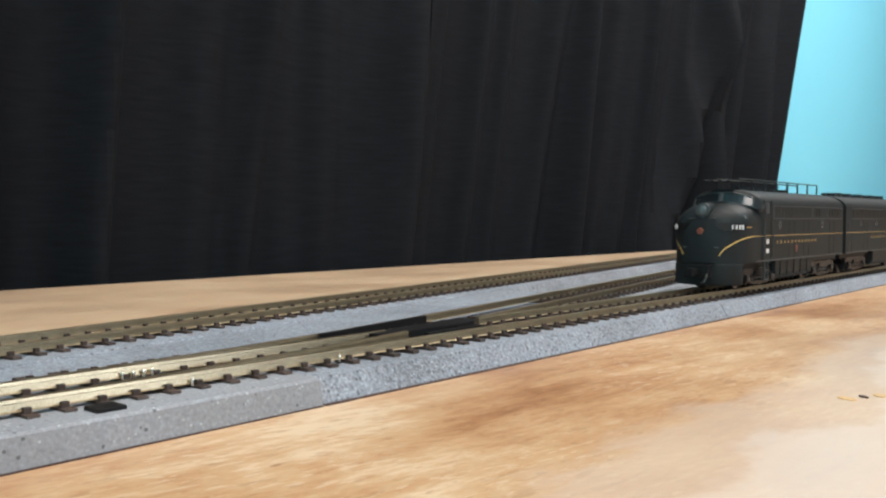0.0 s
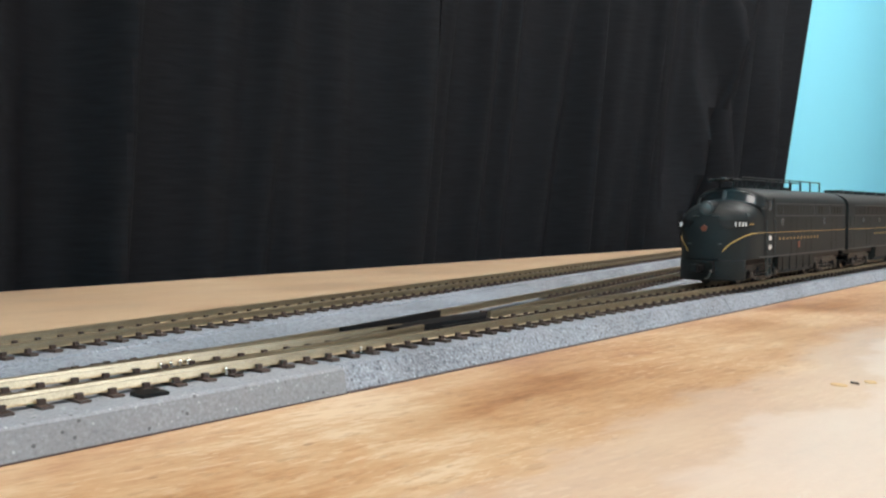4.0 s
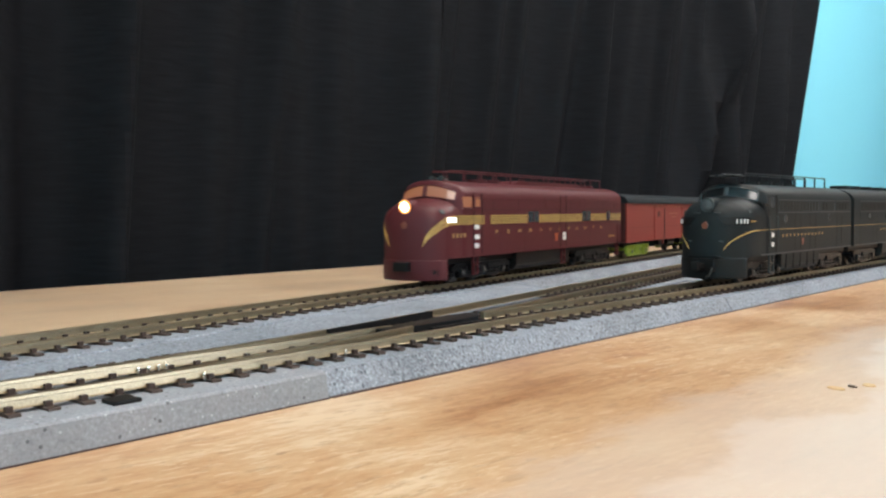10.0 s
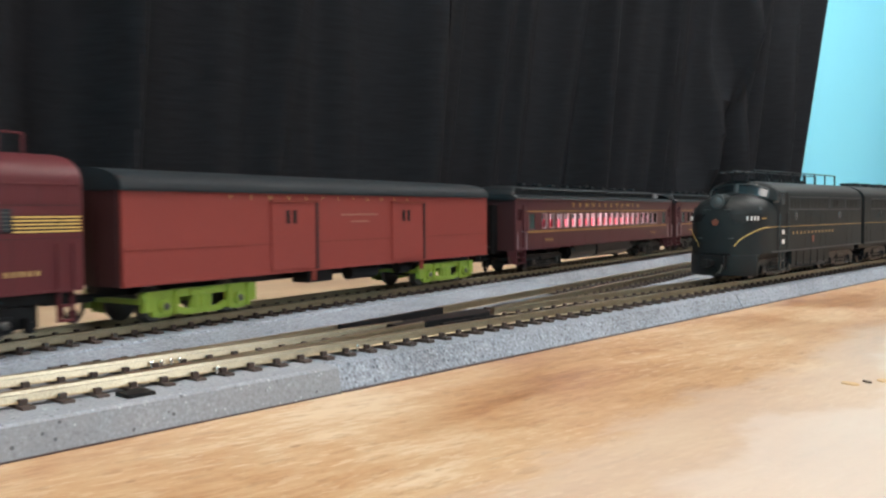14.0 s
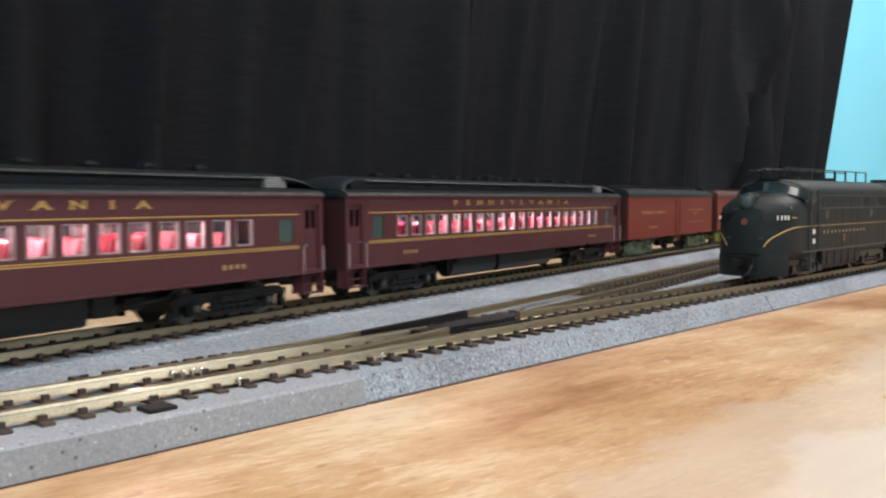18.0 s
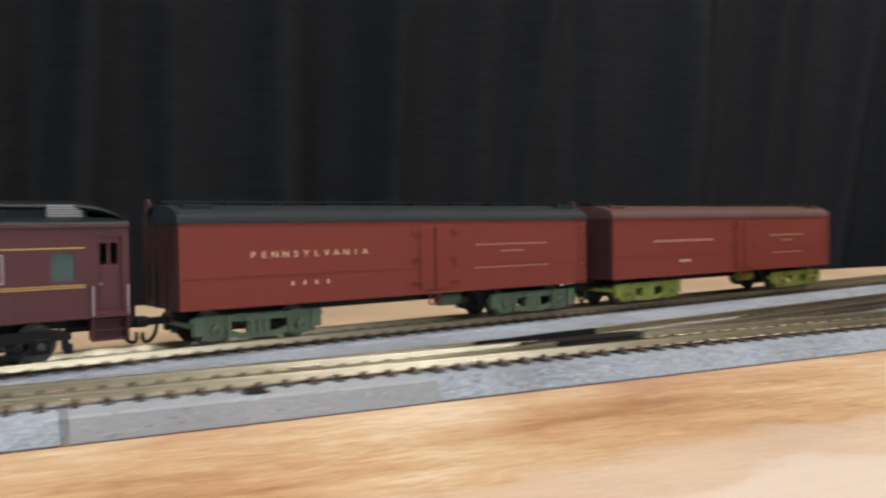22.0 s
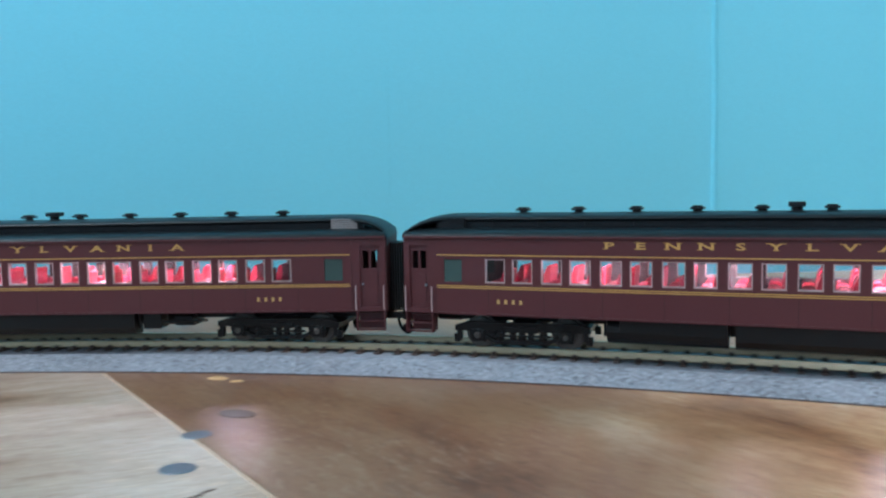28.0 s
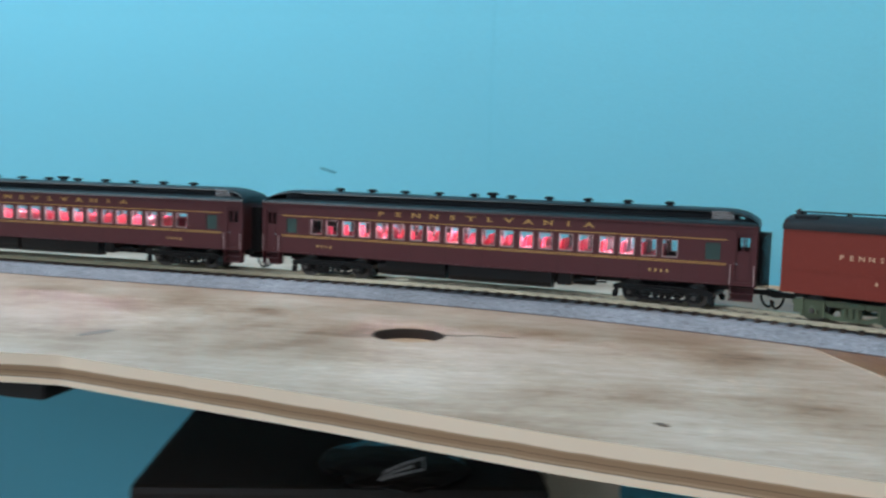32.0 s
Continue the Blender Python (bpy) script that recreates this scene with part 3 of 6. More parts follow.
def curtain():
    """One black cloth with uneven folds, drawn in towards its foot; a seam down its middle and crumpled folds at the far end."""
    rnd = random.Random(11)
    folds = []          # place along the foot, half width, depth, lean, how fast it dies upwards
    x = -372.0
    while x < 1500:
        folds.append((x, rnd.uniform(11, 30), rnd.uniform(10, 30), rnd.uniform(-0.05, 0.07), rnd.uniform(-0.2, 0.6)))
        x += rnd.uniform(30, 85)
    folds += [(278, 18, 30, 0.03, 0.1), (556, 26, 30, 0.12, 0.5), (862, 18, 34, 0.02, 0.2), (1090, 26, 44, 0.32, 0.3), (1180, 19, 38, 0.16, 0.2),
              (1262, 22, 40, 0.06, 0.1), (1350, 19, 38, 0.10, 0.1), (1440, 22, 34, 0.03, 0.0)]
    cols, zs = 640, [-300 + 50.0 * k for k in range(31)]
    bm = bmesh.new()
    rings = []
    for z in zs:
        low = (1200 - z) / 1300
        x0, x1 = -377 + 18 * min(1.6, max(-0.6, (227 - z) / 197)), 1920 - 392 * low
        up = max(0.0, z) / 1000
        ring = []
        for i in range(cols + 1):
            u = i / cols
            x = x0 + (x1 - x0) * u
            foot = -377 + 1930 * u
            y = 0.0
            for fx, w, a, lean, die in folds:
                d = (foot - fx - lean * z) / w
                if abs(d) < 3:
                    y += a * max(0.15, 1 - die * up) * math.exp(-d * d) * (1 + 0.25 * d)
            y += 5 * math.sin(foot / 170 + z / 500) + 2.5 * math.sin(foot / 61 + z / 330)
            seam = 10 if abs(u - 0.5) < 0.0012 else 0
            calm = min(1.0, u / 0.03, (1 - u) / 0.05)
            ring.append(bm.verts.new((x, 400 - (y - seam - 6) * calm, z)))
        rings.append(ring)
    for a, b in zip(rings, rings[1:]):
        for i in range(cols):
            bm.faces.new((a[i], a[i + 1], b[i + 1], b[i]))
    ob = part("curtain", bm, M_CURT, smooth=True)
    for f in ob.data.polygons:
        f.use_smooth = True
    mod = ob.modifiers.new("thick", "SOLIDIFY")
    mod.thickness = 0.0012
    return tagged(ob, "long black cloth curtain hanging in uneven folds", "curtain")


curtain()
# pencil lines and scuffs on the wall


def wall_point(y, z, off=0.4):
    a, b = ((-870, 115), (-1116, -351)) if y < 115 else ((-664, 400), (-870, 115))
    f = (y - a[1]) / (b[1] - a[1])
    return Vector((a[0] + (b[0] - a[0]) * f + off, y, z))


for y, z0, z1, r in ((-414, 70, 400, 0.13), (-99, 60, 150, 0.13)):
    tagged(part("pencil_line", rod(bmesh.new(), wall_point(y, z0), wall_point(y, z1), r * 0.7, 4), M_FAINT), "thin pencil line drawn on the blue wall", "pencil mark")
bm = bmesh.new()
for k in range(5):
    box(bm, *[c for v in (wall_point(-540 + k * 2.4, 70 - k * 0.7, 0.0),) for c in (v.x - 0.2, v.x + 0.4, v.y - 1.6, v.y + 1.6, v.z - 0.9, v.z + 1.1)])
tagged(part("wall_scuff", bm, M_PENCIL), "small dark scuff on the blue wall", "scuff")
bm = bmesh.new()
bmesh.ops.create_uvsphere(bm, u_segments=10, v_segments=6, radius=1.7, matrix=Matrix.Translation((-585.3, 393, 196.2)) @ Matrix.Diagonal((1, 1, 1.2, 1)))
tagged(part("wall_spot", bm, M_PENCIL), "small dark spot on the blue wall", "spot")

bm = bmesh.new()
box(bm, -871.5, -867.5, 111.5, 115.5, -1000, 1400, 0.8)
tagged(part("wall_seam", bm, M_WALL), "thin vertical bead where two wall panels meet", kind="structure")

# ---- the table ----
table = tagged(new("table_top"), "tan plywood table top of the model railway", "table", kind="structure")


def board(name, outline, z0, z1, mat_top, parent, label, hole=None):
    bm = slab(bmesh.new(), outline, z0, z1)
    me_ob = part(name, bm, mat_top, parent, label)
    me_ob.data.materials.append(M_PLY)
    for p in me_ob.data.polygons:
        if abs(p.normal.z) < 0.5:
            p.material_index = 1
    return me_ob


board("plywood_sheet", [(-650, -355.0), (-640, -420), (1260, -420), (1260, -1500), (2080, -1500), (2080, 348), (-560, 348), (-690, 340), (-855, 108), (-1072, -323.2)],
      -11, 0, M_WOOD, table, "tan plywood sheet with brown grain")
# the pale sheet, in two layers, with a round hole cut through


def ring_board():
    """A polygon with a round hole, as a fan of quads between the hole and the outline."""
    out = [(-650, -355.6), (-649, -386), (-668, -421), (-687, -451), (-709, -487.5), (-729, -516.5), (-761, -563.5), (-785, -601), (-813, -642.5), (-819, -664.5), (-1150, -1500), (-1710, -1500), (-1190, -510), (-1072, -323.8)]
    cx, cy, r, n = -851, -512, 15.5, 64
    pts = []
    for i in range(n):
        a = 2 * math.pi * i / n
        best = None
        for (ax, ay), (bx, by) in zip(out, out[1:] + out[:1]):
            d, e = Vector((math.cos(a), math.sin(a))), Vector((bx - ax, by - ay))
            den = d.x * e.y - d.y * e.x
            if abs(den) < 1e-9:
                continue
            t = ((ax - cx) * e.y - (ay - cy) * e.x) / den
            u = ((ax - cx) * d.y - (ay - cy) * d.x) / den
            if t > 0 and -1e-6 <= u <= 1 + 1e-6 and (best is None or t < best):
                best = t
        pts.append((a, best))
    for ox, oy in out:
        pts.append((math.atan2(oy - cy, ox - cx) % (2 * math.pi), math.hypot(ox - cx, oy - cy)))
    pts.sort()
    bm = bmesh.new()
    lay = []
    for z in (-11, 0):
        inner = [bm.verts.new((cx + r * math.cos(a), cy + r * math.sin(a), z)) for a, _ in pts]
        outer = [bm.verts.new((cx + d * math.cos(a), cy + d * math.sin(a), z)) for a, d in pts]
        lay.append((inner, outer))
    n = len(pts)
    for i in range(n):
        j = (i + 1) % n
        (i0, o0), (i1, o1) = lay
        bm.faces.new((i1[i], o1[i], o1[j], i1[j]))
        bm.faces.new((i0[j], o0[j], o0[i], i0[i]))
        bm.faces.new((o0[i], o0[j], o1[j], o1[i]))
        bm.faces.new((i0[i], i1[i], i1[j], i0[j]))
    bmesh.ops.remove_doubles(bm, verts=bm.verts, dist=0.01)
    return bm


pale = part("pale_sheet", ring_board(), M_PALE, table, "pale worn plywood sheet with a drilled hole")
pale.data.materials.append(M_PLY)
pale.data.materials.append(M_DARKW)
# the hole's wall is coloured near-black, the outer edges as cut plywood
for p in pale.data.polygons:
    if abs(p.normal.z) < 0.5:
        p.material_index = 2 if (p.center.xy - Vector((-0.851, -0.512))).length < 0.018 else 1
part("batten", slab(bmesh.new(), [(-819, -650), (-1165, -1496), (-1195, -1484), (-849, -638)], -18, -11.2), M_CARTON, table, "dark batten under the pale sheet's edge")
part("hole_bottom", slab(bmesh.new(), [(-868 + 34 * (i % 4 in (1, 2)), -529 + 34 * (i // 2), ) for i in range(4)], -9.0, -4.4), M_PLUG, table)
bm = bmesh.new()
for k in range(9):
    x0, y0, x1, y1 = -851 + 0.6 * k + 1.5 * math.sin(k), -497 + 3.4 * k, -850.6 + 0.6 * k + 1.5 * math.sin(k + 1), -493.4 + 3.4 * k
    w = 0.7 * (1 - k / 10)
    slab(bm, [(x0 - w, y0), (x0 + w, y0), (x1 + w, y1), (x1 - w, y1)], -0.2, 0.12)
part("split", bm, M_DARKW, table, "dark split running from the hole")
# frame and legs under the table
bm = bmesh.new()
for x, y in ((-900, -420), (-600, 200), (200, 250), (1100, 250), (200, -380), (1900, 250), (1900, -1300)):
    box(bm, x - 19, x + 19, y - 19, y + 19, -1000, -19)
tagged(part("table_legs", bm, M_PLY, table), "square timber legs under the table")


def disc(name, x, y, r, z, material, label, cat, sx=1.0, turn=0, thick=0.3):
    bm = bmesh.new()
    bmesh.ops.create_cone(bm, cap_ends=True, segments=28, radius1=r, radius2=r * 0.93, depth=thick)
    ob = part(name, bm, material, None, "")
    ob.matrix_basis = pose(x * S, y * S, z * S, 0, 0, turn) @ Matrix.Diagonal((sx, 1, 1, 1))
    return tagged(ob, label, cat)


def ring_mark():
    """An oval wooden plug; a near-black ring stands in for the depth of the gap round it."""
    t = thing("wood_plug", "oval wooden plug with a dark gap round it", "plug")
    t.matrix_basis = pose(-0.5354, -0.1768, 0.0001, 0, 0, 34)
    bm = bmesh.new()
    n = 48
    vs = []
    for k, (r, z) in enumerate(((0.985, 0.75), (1.015, 0.7), (1.06, 0.15))):
        vs.append([bm.verts.new((17.0 * r * math.cos(a) * (1 + 0.03 * math.sin(5 * a)), 15.3 * r * math.sin(a) + (9.5 * max(0, math.sin(a - 0.1)) ** 0.6 + 0.6 * math.sin(7 * a) + 0.4 * math.sin(13 * a) if k else 0), z)) for a in [2 * math.pi * i / n for i in range(n)]])
    for a, b in zip(vs, vs[1:]):
        for i in range(n):
            bm.faces.new((a[i], a[(i + 1) % n], b[(i + 1) % n], b[i]))
    part("gap", bm, M_DARKW, t)
    bm = bmesh.new()
    bmesh.ops.create_cone(bm, cap_ends=True, segments=48, radius1=17.0, radius2=16.6, depth=0.6, matrix=Matrix.Diagonal((1, 0.827, 1, 1)) @ Matrix.Translation((0, 0, 0.3)))
    part("plug", bm, M_PLUG, t)


ring_mark()
disc("wood_knot", -784, -314, 2.4, 0.1, M_KNOT, "small pale knot in the tan plywood", "knot", 1.7, 30)
disc("wood_knot", -775, -311, 1.5, 0.1, M_KNOT, "small pale chip beside a knot", "knot", 1.6, 70)
disc("wood_knot", -733, -330, 4.2, 0.1, M_BROWNK, "dark elongated knot in the plywood", "knot", 1.6, 20)
disc("wood_knot", -717, -456, 1.3, 0.1, M_BROWNK, "small dark knot in pale plywood", "knot", 1.8, 40)
disc("wood_stain", -856, -640, 3.0, 0.1, M_GREYK, "long grey stain in the pale plywood", "stain", 2.8, 138)
disc("wood_knot", 240, -110, 1.7, 0.1, M_KNOT, "pale split knot in the tan plywood", "knot", 1.5, 60)
disc("wood_knot", 249, -115, 1.5, 0.1, M_KNOT, "pale split knot in the tan plywood", "knot", 1.5, 30)
disc("wood_knot", 244.5, -112.5, 0.8, 0.2, M_BROWNK, "dark heart of a split knot", "knot", 2.0, 50)
disc("screw_head", -720, -348, 4.2, 0.05, M_NICKEL, "flat steel screw head in plywood", "screw", thick=0.25)
disc("screw_head", -695, -363, 4.6, 0.05, M_NICKEL, "flat steel screw head in plywood", "screw", thick=0.25)

for (x0, y0), (x1, y1) in (((-672, -383), (-675, -362)), ((-673, -398), (-673, -388))):
    bm = bmesh.new()
    for k in range(6):
        f0, f1 = k / 6, (k + 1) / 6
        wob = 0.5 * math.sin(k * 2.1)
        slab(bm, [(x0 + (x1 - x0) * f0 - 0.6 + wob, y0 + (y1 - y0) * f0), (x0 + (x1 - x0) * f0 + 0.6 + wob, y0 + (y1 - y0) * f0),
                  (x0 + (x1 - x0) * f1 + 0.6 + wob, y0 + (y1 - y0) * f1), (x0 + (x1 - x0) * f1 - 0.6 + wob, y0 + (y1 - y0) * f1)], -0.1, 0.1)
    part("scratch", bm, M_BROWNK, table, "dark scratch in the pale plywood")

# things under the table
t = thing("storage_box", "dark brown box standing under the table", "box")
t.matrix_basis = pose(-0.925, -0.53, -0.36, 0, 0, -6)
bm = box(bmesh.new(), -90, 90, -84, 84, 0, 286, 4)
part("body", bm, M_CARTON, t)
bm = box(bmesh.new(), -92, 92, -86, 86, 285, 300, 3)
part("lid", bm, M_CARTON, t)
t2 = thing("storage_shelf", "dark shelf board under the table", "shelf")
t2.matrix_basis = pose(-0.85, -0.5, -0.38)
part("board", box(bmesh.new(), -260, 200, -330, 300, 0, 18, 1), M_CARTON, t2)
part("shelf_leg", box(bmesh.new(), -250, -220, -30, 0, -620, 0, 1), M_CARTON, t2)
part("shelf_leg", box(bmesh.new(), 150, 180, -30, 0, -620, 0, 1), M_CARTON, t2)
bm = bmesh.new()
bmesh.ops.create_icosphere(bm, subdivisions=3, radius=1)
rnd = random.Random(7)
for v in bm.verts:
    k = 1 + 0.22 * noise.noise(v.co * 2.3) + 0.1 * noise.noise(v.co * 6)
    v.co = Vector((v.co.x * 34 * k, v.co.y * 32 * k, max(-0.55, v.co.z) * 2.8 * k))
ob = part("plastic_bag", bm, M_BAG)
ob.matrix_basis = pose(-0.858, -0.516, -0.0583, 0, 0, 20)
tagged(ob, "crumpled clear plastic bag on a brown box", "bag")
# pale strip painted in for the bright reflection on the bag
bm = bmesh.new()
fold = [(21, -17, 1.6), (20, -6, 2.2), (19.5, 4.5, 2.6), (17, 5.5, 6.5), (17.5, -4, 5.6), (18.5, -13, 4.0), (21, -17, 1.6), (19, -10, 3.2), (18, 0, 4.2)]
part("bag_highlight", tube(bm, fold, 0.7), M_BAGSHINE, ob, "pale bent strip standing in for the bag's highlight")

# ---- track ----
BED = ((-17.0, 0.0), (-22.4, 0.0), (-22.3, 0.4), (-18.9, 6.1), (-18.6, 6.2), (18.6, 6.2), (18.9, 6.1), (22.3, 0.4), (22.4, 0.0))


BOXBED = ((-17.0, 0.0), (-22.9, 0.0), (-22.9, 0.5), (-21.9, 6.0), (-21.3, 6.5), (-20.6, 6.55), (-15.0, 6.5), (18.6, 6.2), (18.9, 6.1), (22.3, 0.4), (22.4, 0.0))


def bed(name, line, label, drop=0.0, smooth_at=None):
    """Lengths of moulded roadbed, each with a dark line along its foot; smooth_at names the length that is the points'
    own smooth box.
    """
    t = thing(name, label, "roadbed")
    for k, seg in enumerate(line):
        box_here = k == smooth_at
        prof = BOXBED if box_here else BED
        bm = sweep(bmesh.new(), seg, [(o if not box_here else -o, max(0, z - drop) if z else 0) for o, z in prof])
        sec = part("roadbed_section", bm, M_BEDBOX if box_here else M_BED, t, "smooth grey box of the points" if box_here else "")
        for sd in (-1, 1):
            part("foot_line", sweep(bmesh.new(), seg, [(sd * o, z) for o, z in ((21.5, 0.0), (23.3, 0.0), (23.2, 0.30), (21.5, 0.34))]), M_FOOTLINE, sec)
    return t


def grid(a, b, n):
    return [a + (b - a) * i / n for i in range(n + 1)]


RAILP = ((-1.25, -2.5), (1.25, -2.5), (1.25, -2.42), (0.86, -2.22), (0.60, -0.95), (0.92, -0.80), (0.86, -0.48), (0.76, -0.16), (0.5, -0.03), (0.2, 0), (-0.2, 0), (-0.5, -0.03), (-0.76, -0.16), (-0.86, -0.48), (-0.92, -0.80), (-0.60, -0.95), (-0.86, -2.22), (-1.25, -2.42))


def rail(line, off, parent, name="rail", mat=None, lift=0.0, label=""):
    return part(name, sweep(bmesh.new(), line, [(off + o, RAIL + z + lift) for o, z in RAILP]), mat or M_RAIL, parent, label, smooth=True)


def tie_mesh(name, y0, y1, spikes):
    bm = bmesh.new()
    extrude_x(bm, [(y0, 5.1), (y1, 5.1), (y1 - 0.4, 6.9), (y0 + 0.4, 6.9)], -1.2, 1.2)
    for g in spikes:
        for o in (-1.6, 1.6):
            box(bm, -0.7, 0.7, g + o - 0.55, g + o + 0.55, 6.8, 8.0)
    return finish(bm, name, M_TIE)


TIE = tie_mesh("tie", -13.4, 13.4, (-8.6, 8.6))
TIE_FAR = tie_mesh("tie_long", -28, 13.4, (-8.6, 8.6, -20))
TIE_NEAR = [tie_mesh("tie_long_near", -13.4, w, (-8.6, 8.6)) for w in (30, 23, 17.5)]


def ties(parent, places, mesh):
    rnd = random.Random(len(places))
    for x, y, th in places:
        ob = new("tie", mesh)
        ob.parent = parent
        ob.matrix_basis = pose(x * S, y * S, rnd.uniform(-0.05, 0.1) * S, 0, 0, math.degrees(th) + rnd.uniform(-0.8, 0.8))


def lay_tracks():
    mi = lambda a, b: [on_main(s) for s in grid(a, b, max(2, int((b - a) / 12)))]
    cuts = (-2200, 1212, 1440, 1668, 1684, 1744, 1972, 2200, 3250)
    bed("main_roadbed", [mi(a + 0.15, b - 0.15) for a, b in zip(cuts, cuts[1:])], "grey speckled foam roadbed of the running line")
    sd = lambda a, b: [siding(x) for x in grid(a, b, max(2, int(abs(b - a) / 12)))]
    bed("siding_roadbed", [sd(1600, 610.4), sd(609.6, 381.4), sd(380.6, 152.4), sd(151.6, 59.4), sd(58.6, 41.2), sd(40.6, -187.2), sd(-187.8, -318)],
        "grey speckled foam roadbed of the siding", 0.12, 3)
    sp = lambda a, b: [spur(x) for x in grid(a, b, max(2, int(abs(b - a) / 10)))]
    t = bed("spur_roadbed", [sp(1000, 80)], "grey speckled foam roadbed of the spur", 0.24)
    inner = [(x, spur(x)[1]) for x in grid(70, 360, 12)]
    outer = [(q[0] - math.sin(q[2]) * 18, q[1] + math.cos(q[2]) * 18) for q in mi(730, 1060)]
    part("roadbed_infill", slab(bmesh.new(), inner + outer, 0.1, 5.6), M_BED, t)

    t = thing("main_track", "brass rails on brown plastic ties along the curve", "track")
    for off in (8.6, -8.6):
        rail(mi(-2200, 3250), off, t)
    near, far, wide = [], [], ([], [], [])
    s = -2196.0
    while s < 3240:
        x = on_main(s)
        if 330 < s < 2260:
            (near if not -285 < x[0] < -95 else wide[0 if x[0] > -160 else 1 if x[0] > -210 else 2]).append(x)
        else:
            far.append(x)
        s += 7.3
    ties(t, near, TIE)
    for w, mesh in zip(wide, TIE_NEAR):
        ties(t, w, mesh)
    bm = bmesh.new()
    for x, y, th in far:
        c, q = math.cos(th), math.sin(th)
        pts = [(x + c * a - q * b, y + q * a + c * b) for a, b in ((-1.3, -15), (1.3, -15), (1.3, 15), (-1.3, 15))]
        slab(bm, pts, 5.1, 7.15)
    tagged(part("tie_rest", bm, M_TIE, t), kind="stuff")

    t = thing("siding_track", "brass rails on brown plastic ties, straight", "track")
    rail(sd(1590, -312), 8.6, t)
    rail(sd(1590, 247), -8.6, t)
    rail(sd(203, -140), -8.6, t)
    rail(sd(-168, -290), -8.6, t, lift=-0.05)
    a, b, c = [], [], []
    x = 1500.0
    while x > -95:
        p = siding(x)
        (b if 105 < x < 330 else a if x < 760 else c).append(p)
        x -= 7.3
    ties(t, a, TIE)
    ties(t, b, TIE_FAR)
    bm = bmesh.new()
    for x, y, th in c:
        box(bm, x - 1.3, x + 1.3, -15, 15, 5.1, 7.15)
    tagged(part("tie_rest", bm, M_TIE, t), kind="stuff")
    part("throw_tie", box(bmesh.new(), 100.5, 106.5, -18.5, -13.0, 5.0, 7.2, 0.3), M_BLACK, t, "black tie block of the points")

    t = thing("spur_track", "brass rails on brown plastic ties, leaving the siding", "track")
    rail(sp(990, 100), -8.6, t)
    rail(sp(990, 249), 8.6, t, lift=-0.04)
    rail(sp(205, 105), 8.6, t, lift=-0.06, label="tapered point blade")
    a = []
    x = 334.0
    while x < 760:
        a.append(spur(x))
        x += 7.3
    ties(t, a, TIE)

    t = thing("turnout_frog", "black moulded crossing piece between brass rails", "track")
    bm = bmesh.new()
    slab(bm, [(196, 3.4), (230, 2.6), (240, 4.2), (246, 9.6), (243, 13.6), (232, 12.8), (196, 8.2)], 7.2, RAIL - 0.25)
    part("casting", bm, M_BLACK, t)
    part("guard_rail", sweep(bmesh.new(), sp(238, 184), [(-6.2 + o, RAIL + z) for o, z in ((-0.8, -2.4), (0.8, -2.4), (0.8, 0.3), (-0.8, 0.3))]), M_BLACK, t)
    part("guard_rail", sweep(bmesh.new(), sd(232, 206), [(5.6 + o, RAIL + z) for o, z in ((-0.8, -2.4), (0.8, -2.4), (0.8, 0.1), (-0.8, 0.1))]), M_BLACK, t)
    t = thing("turnout_frog", "black moulded crossing piece where the siding joins", "track")
    bm = bmesh.new()
    slab(bm, [(-172, -4.5), (-138, -2.6), (-104, 2), (-104, 11), (-138, 7.5), (-172, 1.5)], 7.2, RAIL - 0.2)
    part("casting", bm, M_BLACK, t)
    # bright beads added to make the small glints along the rails
    t = thing("rail_pins", "small bright beads standing in for glints beside the rails", "rail pin")
    for x, y in ((119.5, 7.2), (122, 7.0), (124.6, 7.2), (126.6, 6.9), (126, -10.2), (168, -10.4), (60, -10.4)):
        bm = rod(bmesh.new(), (x, y, 6.8), (x, y, 8.1), 0.35, 8)
        bmesh.ops.create_uvsphere(bm, u_segments=10, v_segments=6, radius=0.5, matrix=Matrix.Translation((x, y, 8.1)))
        part("pin", bm, M_GLINT, t)


lay_tracks()

# ---- rolling stock: local x forward, y to its left, z up from the rail heads ----
GLYPHS = {}
# feet of the serif letters: share of the width, and whether at the top
SERIFS = {"P": ((0.1, 0), (0.1, 1)), "E": ((0.1, 0), (0.1, 1)), "N": ((0.07, 0), (0.07, 1), (0.93, 1)), "Y": ((0.06, 1), (0.94, 1), (0.5, 0)),
          "L": ((0.1, 0), (0.1, 1)), "V": ((0.07, 1), (0.93, 1)), "A": ((0.07, 0), (0.93, 0)), "I": ((0.5, 0), (0.5, 1))}


def glyph(ch):
    if ch not in GLYPHS:
        cu = bpy.data.curves.new("glyph", "FONT")
        cu.body, cu.align_x, cu.size, cu.extrude, cu.resolution_u = ch, "CENTER", 1.0, 0.0, 2
        cu.offset = 0.022
        ob = new("glyph", cu)
        me = bpy.data.meshes.new_from_object(ob.evaluated_get(bpy.context.evaluated_depsgraph_get()))
        GLYPHS[ch] = [(tuple(v.co), i) for i, v in enumerate(me.vertices)], [tuple(p.vertices) for p in me.polygons]
        bpy.data.objects.remove(ob)
        bpy.data.meshes.remove(me)
    return GLYPHS[ch]


